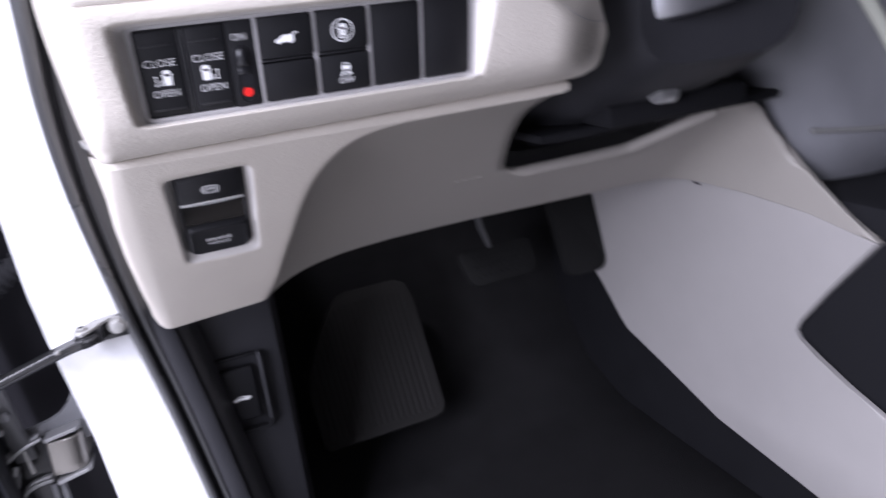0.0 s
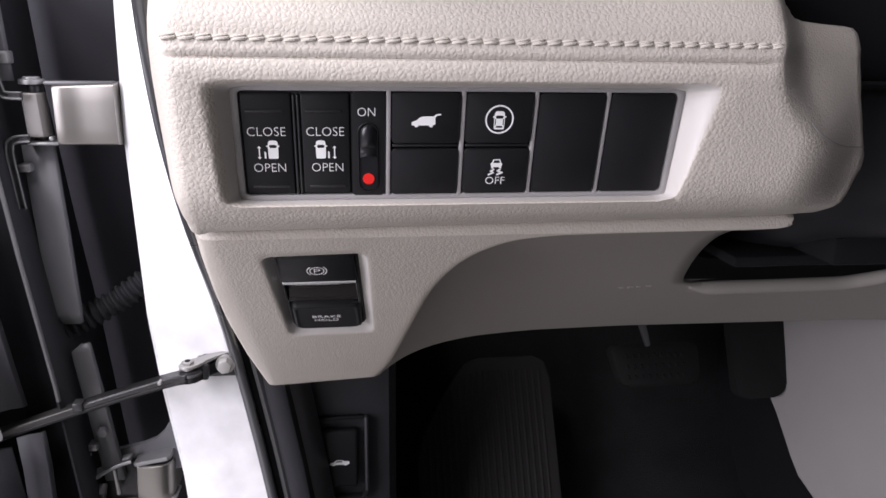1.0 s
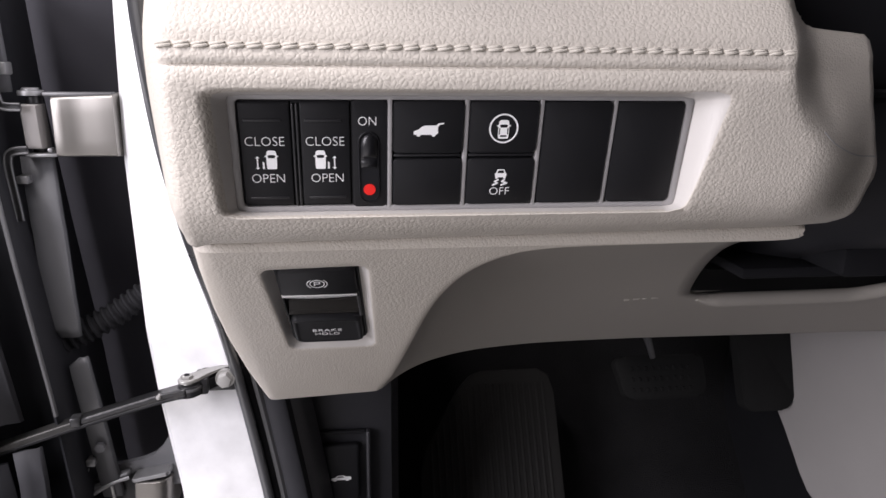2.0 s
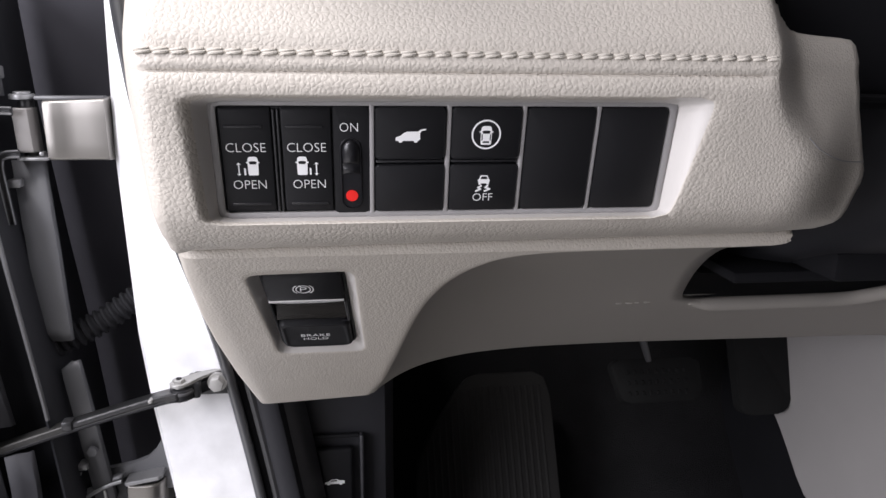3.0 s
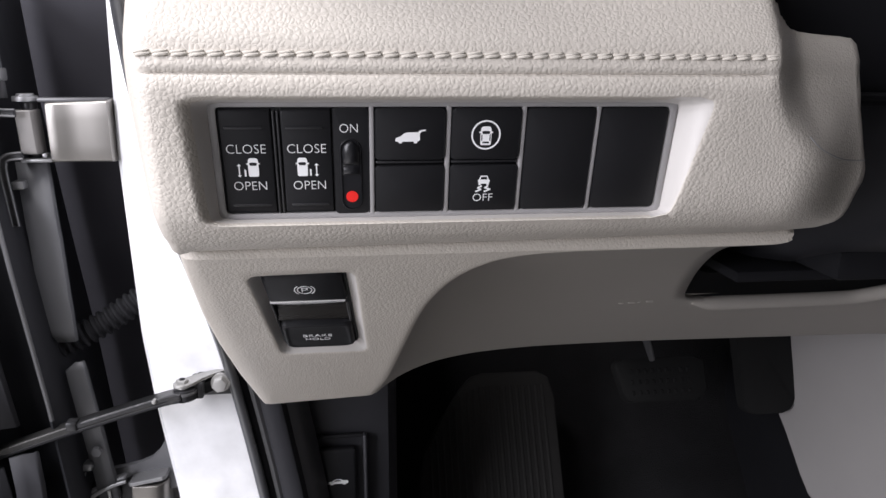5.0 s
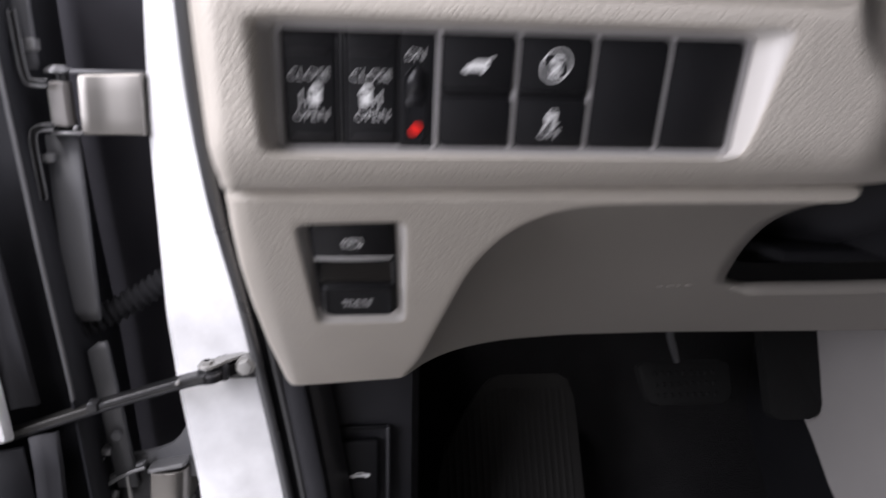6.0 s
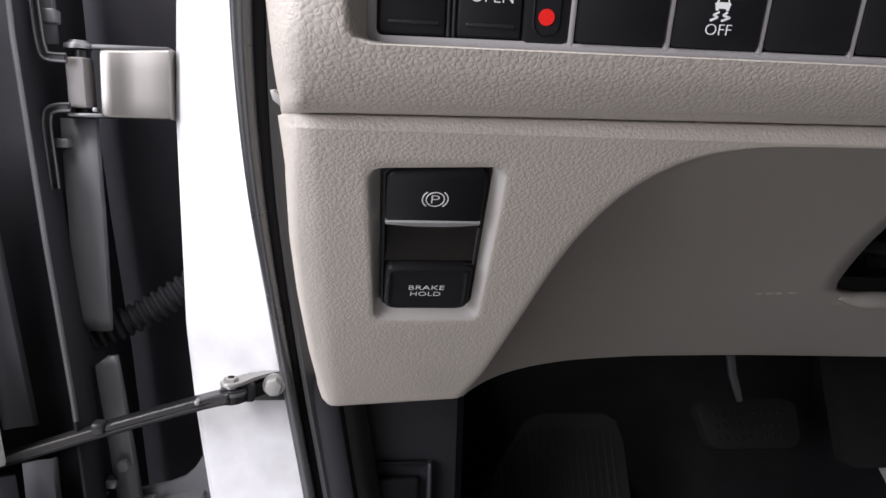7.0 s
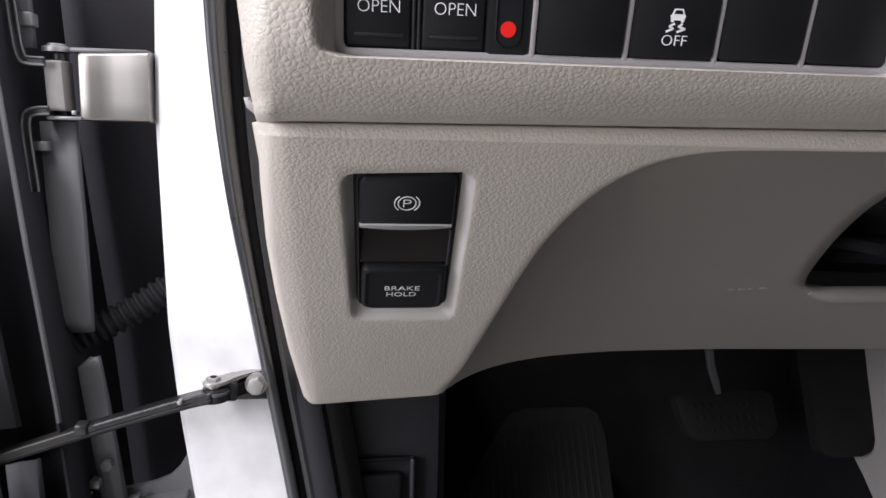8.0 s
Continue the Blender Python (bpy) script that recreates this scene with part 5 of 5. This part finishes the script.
check = thing("door_check", "steel door check strap bolted to the jamb", "door check")
strap = [Vector(p) for p in ((-0.150, 0.6110, 0.7640), (-0.165, 0.6140, 0.7600), (-0.20, 0.6145, 0.7500), (-0.229, 0.613, 0.7420), (-0.262, 0.6105, 0.7325), (-0.30, 0.606, 0.7215), (-0.37, 0.598, 0.7015))]
bm = bmesh.new()
rows = []
for k, p in enumerate(strap):
    rows.append([p + Vector(q) for q in ((0, -0.0070, 0.0030), (0, -0.0078, 0.0022), (0, -0.0078, -0.0034), (0, -0.0070, -0.0042), (0, 0.0040, -0.0042), (0, 0.0040, 0.0030), (0, -0.0070, 0.0030))])
grid(bm, rows)
for row in (rows[0], rows[-1]):
    bm.faces.new([bm.verts.new(p) for p in row[:-1]])
bmesh.ops.remove_doubles(bm, verts=bm.verts, dist=0.0001)
bmesh.ops.recalc_face_normals(bm, faces=bm.faces)
part("strap", bm, M_strap, check, "greased flat steel strap")
bm = bmesh.new()
grid(bm, [[p + Vector(q) for q in ((0, -0.0080, -0.0012), (0, -0.0083, 0.0002), (0, -0.0081, 0.0024), (0, -0.0072, 0.0033), (0, 0.0030, 0.0034))] for p in along(strap[:4], 3)])
orient(bm, (0, -1, 0.5))
thick(part("strap_face", bm, M_worn, check, "bare steel face of the strap"), 0.0008)
bm = bmesh.new()
grid(bm, [[p + Vector(q) for q in ((0, -0.0074, -0.0044), (0, -0.0082, -0.0036), (0, -0.0082, -0.0020), (0, -0.0078, -0.0014))] for p in along(strap, 3)])
orient(bm, (0, -1, 0))
thick(part("strap_edge", bm, M_black, check, "black lower edge of the strap"), 0.0006)
bm = bmesh.new()
rbox(bm, (-0.234, 0.6035, 0.7405), (-0.226, 0.613, 0.7480), 0.0018)
part("stop", bm, M_worn, check)
LUG = [(-0.1568, 0.6100), (-0.1555, 0.6062), (-0.1525, 0.6040), (-0.1490, 0.6038), (-0.1450, 0.6055), (-0.1415, 0.6095), (-0.1370, 0.6165), (-0.1310, 0.6240), (-0.1250, 0.6285), (-0.1165, 0.6300), (-0.1160, 0.6340), (-0.1290, 0.6330), (-0.1400, 0.6275), (-0.1500, 0.6185), (-0.1555, 0.6145)]
# the lower lug is painted black for the shade under the pale one
for z, z1 in ((0.7705, 0.7728), (0.7590, 0.7680)):
    bm = bmesh.new()
    prism(bm, LUG, z, z1, None, bevel=0.0008)
    bmesh.ops.recalc_face_normals(bm, faces=bm.faces)
    part("lug", bm, M_lug if z > 0.76 else M_black, check)
bm = bmesh.new()
rbox(bm, (-0.1440, 0.6290, 0.7520), (-0.1165, 0.6340, 0.7712), 0.0025, 3)
part("back_plate", bm, M_worn, check)
# added dark block that fills the shaded space between the lugs
bm = bmesh.new()
rbox(bm, (-0.1475, 0.6120, 0.7574), (-0.1360, 0.6330, 0.7705), 0.002, 2)
part("shade_filler", bm, M_black2, check)
bm = bmesh.new()
prism(bm, arc(-0.1500, 0.6105, 0.0036, 0.0036, 0, 337, 15), 0.7580, 0.7700, None, bevel=0.0008)
prism(bm, arc(-0.1500, 0.6105, 0.0046, 0.0046, 0, 300, 5), 0.7728, 0.7752, None, bevel=0.0006)
bmesh.ops.recalc_face_normals(bm, faces=bm.faces)
pivot = part("pivot_nut", bm, M_lug, check)
bm = bmesh.new()
prism(bm, arc(-0.1500, 0.6105, 0.0020, 0.0020, 0, 337, 15), 0.7745, 0.7757, None)
bmesh.ops.recalc_face_normals(bm, faces=bm.faces)
part("bore", bm, M_hole, pivot)
for top, r, mat in ((0.7682, 0.0084, M_black2), (0.7662, 0.0090, M_bracket)):
    bm = bmesh.new()
    prism(bm, arc(-0.1490, 0.6120, r, r, 0, 345, 23), top - (0.0085 if r < 0.0085 else 0.0022), top, None, bevel=0.0012 if r < 0.0085 else 0.0004)
    bmesh.ops.recalc_face_normals(bm, faces=bm.faces)
    part("pivot_cup" if r < 0.0085 else "cup_rim", bm, mat, check, "black cup under the pivot" if r < 0.0085 else "")
for x, y, z, r, mat in ((-0.1250, 0.6235, 0.7655, 0.0058, M_lug), (-0.1700, 0.6062, 0.7608, 0.0017, M_lug)):
    bm = bmesh.new()
    sides = 5 if r > 0.005 else 15
    turn = Matrix(((1, 0, 0, x), (0, 0, -1, y), (0, 1, 0, z), (0, 0, 0, 1)))
    prism(bm, arc(0, 0, r, r, 12, 12 + 360 * sides / (sides + 1), sides), -0.002, 0.0072 if r > 0.005 else 0.003, turn, bevel=0.001)
    if r > 0.005:
        prism(bm, arc(0, 0, 0.0074, 0.0074, 0, 345, 23), -0.002, 0.0012, turn)
    bmesh.ops.recalc_face_normals(bm, faces=bm.faces)
    part("bolt" if r > 0.003 else "rivet", bm, mat, check, "bright hexagon bolt" if r > 0.005 else "")

# corrugated cable boot
boot = thing("cable_boot", "black corrugated rubber cable boot between door and jamb", "cable boot")
bm = bmesh.new()
a, b = Vector((-0.180, 0.672, 0.829)), Vector((-0.2520, 0.652, 0.789))
pts, rad = [], []
for k in range(57):
    u = k / 56
    pts.append(a.lerp(b, u) + Vector((0, 0, -0.004 * math.sin(math.pi * u))))
    rad.append(0.0105 if k % 4 in (1, 2) else 0.0082)
tube(bm, pts, rad, 16)
part("boot", bm, M_boot, boot)

# ---- front door, standing open ----
bm = bmesh.new()
rows = []
for z in (0.30, 0.50, 0.66, 0.76, 0.86, 0.98, 1.06):
    r = lerp_table([(0.3, -0.205), (0.66, -0.236), (0.76, -0.2445), (0.86, -0.2560), (0.98, -0.2680), (1.1, -0.275)], z)
    rows.append([(r - 0.004, 0.73, z), (r + 0.001, 0.67, z), (r + 0.0015, 0.628, z), (r + 0.001, 0.612, z), (r - 0.001, 0.609, z), (r - 0.004, 0.612, z), (r - 0.010, 0.630, z), (r - 0.040, 0.638, z), (r - 0.075, 0.60, z), (r - 0.16, 0.52, z), (r - 0.40, 0.36, z)])
grid(bm, rows)
orient(bm, (0, -1, 0))
thick(part("shell", bm, M_doordark, door, "dark inner edge of the door"), 0.003)
for zs3 in (((1.10, -0.276, -0.2600), (1.02, -0.272, -0.2580), (0.979, -0.270, -0.2562)), ((0.9345, -0.2575, -0.2346), (0.884, -0.2562, -0.2330), (0.880, -0.2558, -0.2326), (0.838, -0.2548, -0.2318), (0.808, -0.2520, -0.2310), (0.798, -0.2460, -0.2310)), ((0.781, -0.2345, -0.2285), (0.774, -0.2430, -0.2272), (0.766, -0.2425, -0.2262), (0.746, -0.2400, -0.2235), (0.66, -0.2300, -0.2130))):
    bm = bmesh.new()
    grid(bm, [[(x0, 0.640, z), (x0 + 0.0012, 0.6375, z), ((x0 + x1) / 2, 0.637, z), (x1 - 0.0012, 0.6375, z), (x1, 0.641, z)] for z, x0, x1 in zs3])
    orient(bm, (0, -1, 0))
    thick(part("edge_strip", bm, M_darksteel, door, "grey metal strip of the door edge"), 0.003)
for z, x in ((0.706, -0.226),):
    bm = bmesh.new()
    prism(bm, arc(0, 0, 0.004, 0.004, 0, 300, 5), 0.0, 0.004, Matrix(((1, 0, 0, x), (0, 0, -1, 0.637), (0, 1, 0, z), (0, 0, 0, 1))))
    bmesh.ops.recalc_face_normals(bm, faces=bm.faces)
    part("bolt", bm, M_darksteel, door)
bm = bmesh.new()
tube(bm, [Vector((lerp_table([(0.3, -0.205), (0.66, -0.236), (0.76, -0.2445), (0.86, -0.2560), (0.98, -0.2680), (1.1, -0.275)], z) - 0.0005, 0.6085, z)) for z in (0.748, 0.76, 0.86, 0.98, 1.06)], 0.0016, 8)
part("flange", bm, M_bracket, door, "grey folded metal flange")
for zs4 in (((0.92, -0.2862), (0.8172, -0.2724), (0.80, -0.2701), (0.7487, -0.2633)), ((0.727, -0.2537), (0.70, -0.2525), (0.649, -0.2530), (0.50, -0.2500))):
    bm = bmesh.new()
    grid(bm, [[(x - 0.0165, 0.594, z), (x - 0.010, 0.5982, z), (x - 0.002, 0.600, z), (x, 0.603, z)] for z, x in zs4])
    orient(bm, (0, -1, 0))
    thick(part("edge_panel", bm, M_panel, door, "dark grey panel of the door edge"), 0.002)
bm = bmesh.new()
grid(bm, [[(x0 - 0.13, 0.53, z), (x0 - 0.02, 0.583, z), (x0 - 0.004, 0.587, z), (x0, 0.592, z)] for z, x0 in ((0.7275, -0.2790), (0.7300, -0.2785), (0.78, -0.2840), (0.84, -0.2895), (0.92, -0.2965))])
orient(bm, (0.2, -1, 0))
thick(part("trim_panel", bm, M_white, door, "white painted inner face"), 0.003)
bm = bmesh.new()
grid(bm, [[(x0 - 0.13, 0.535, z), (x0 - 0.02, 0.588, z), (x0, 0.593, z)] for z, x0 in ((0.40, -0.247), (0.66, -0.268), (0.72, -0.2745))])
orient(bm, (0.2, -1, 0))
thick(part("lower_trim", bm, M_doordark, door), 0.003)
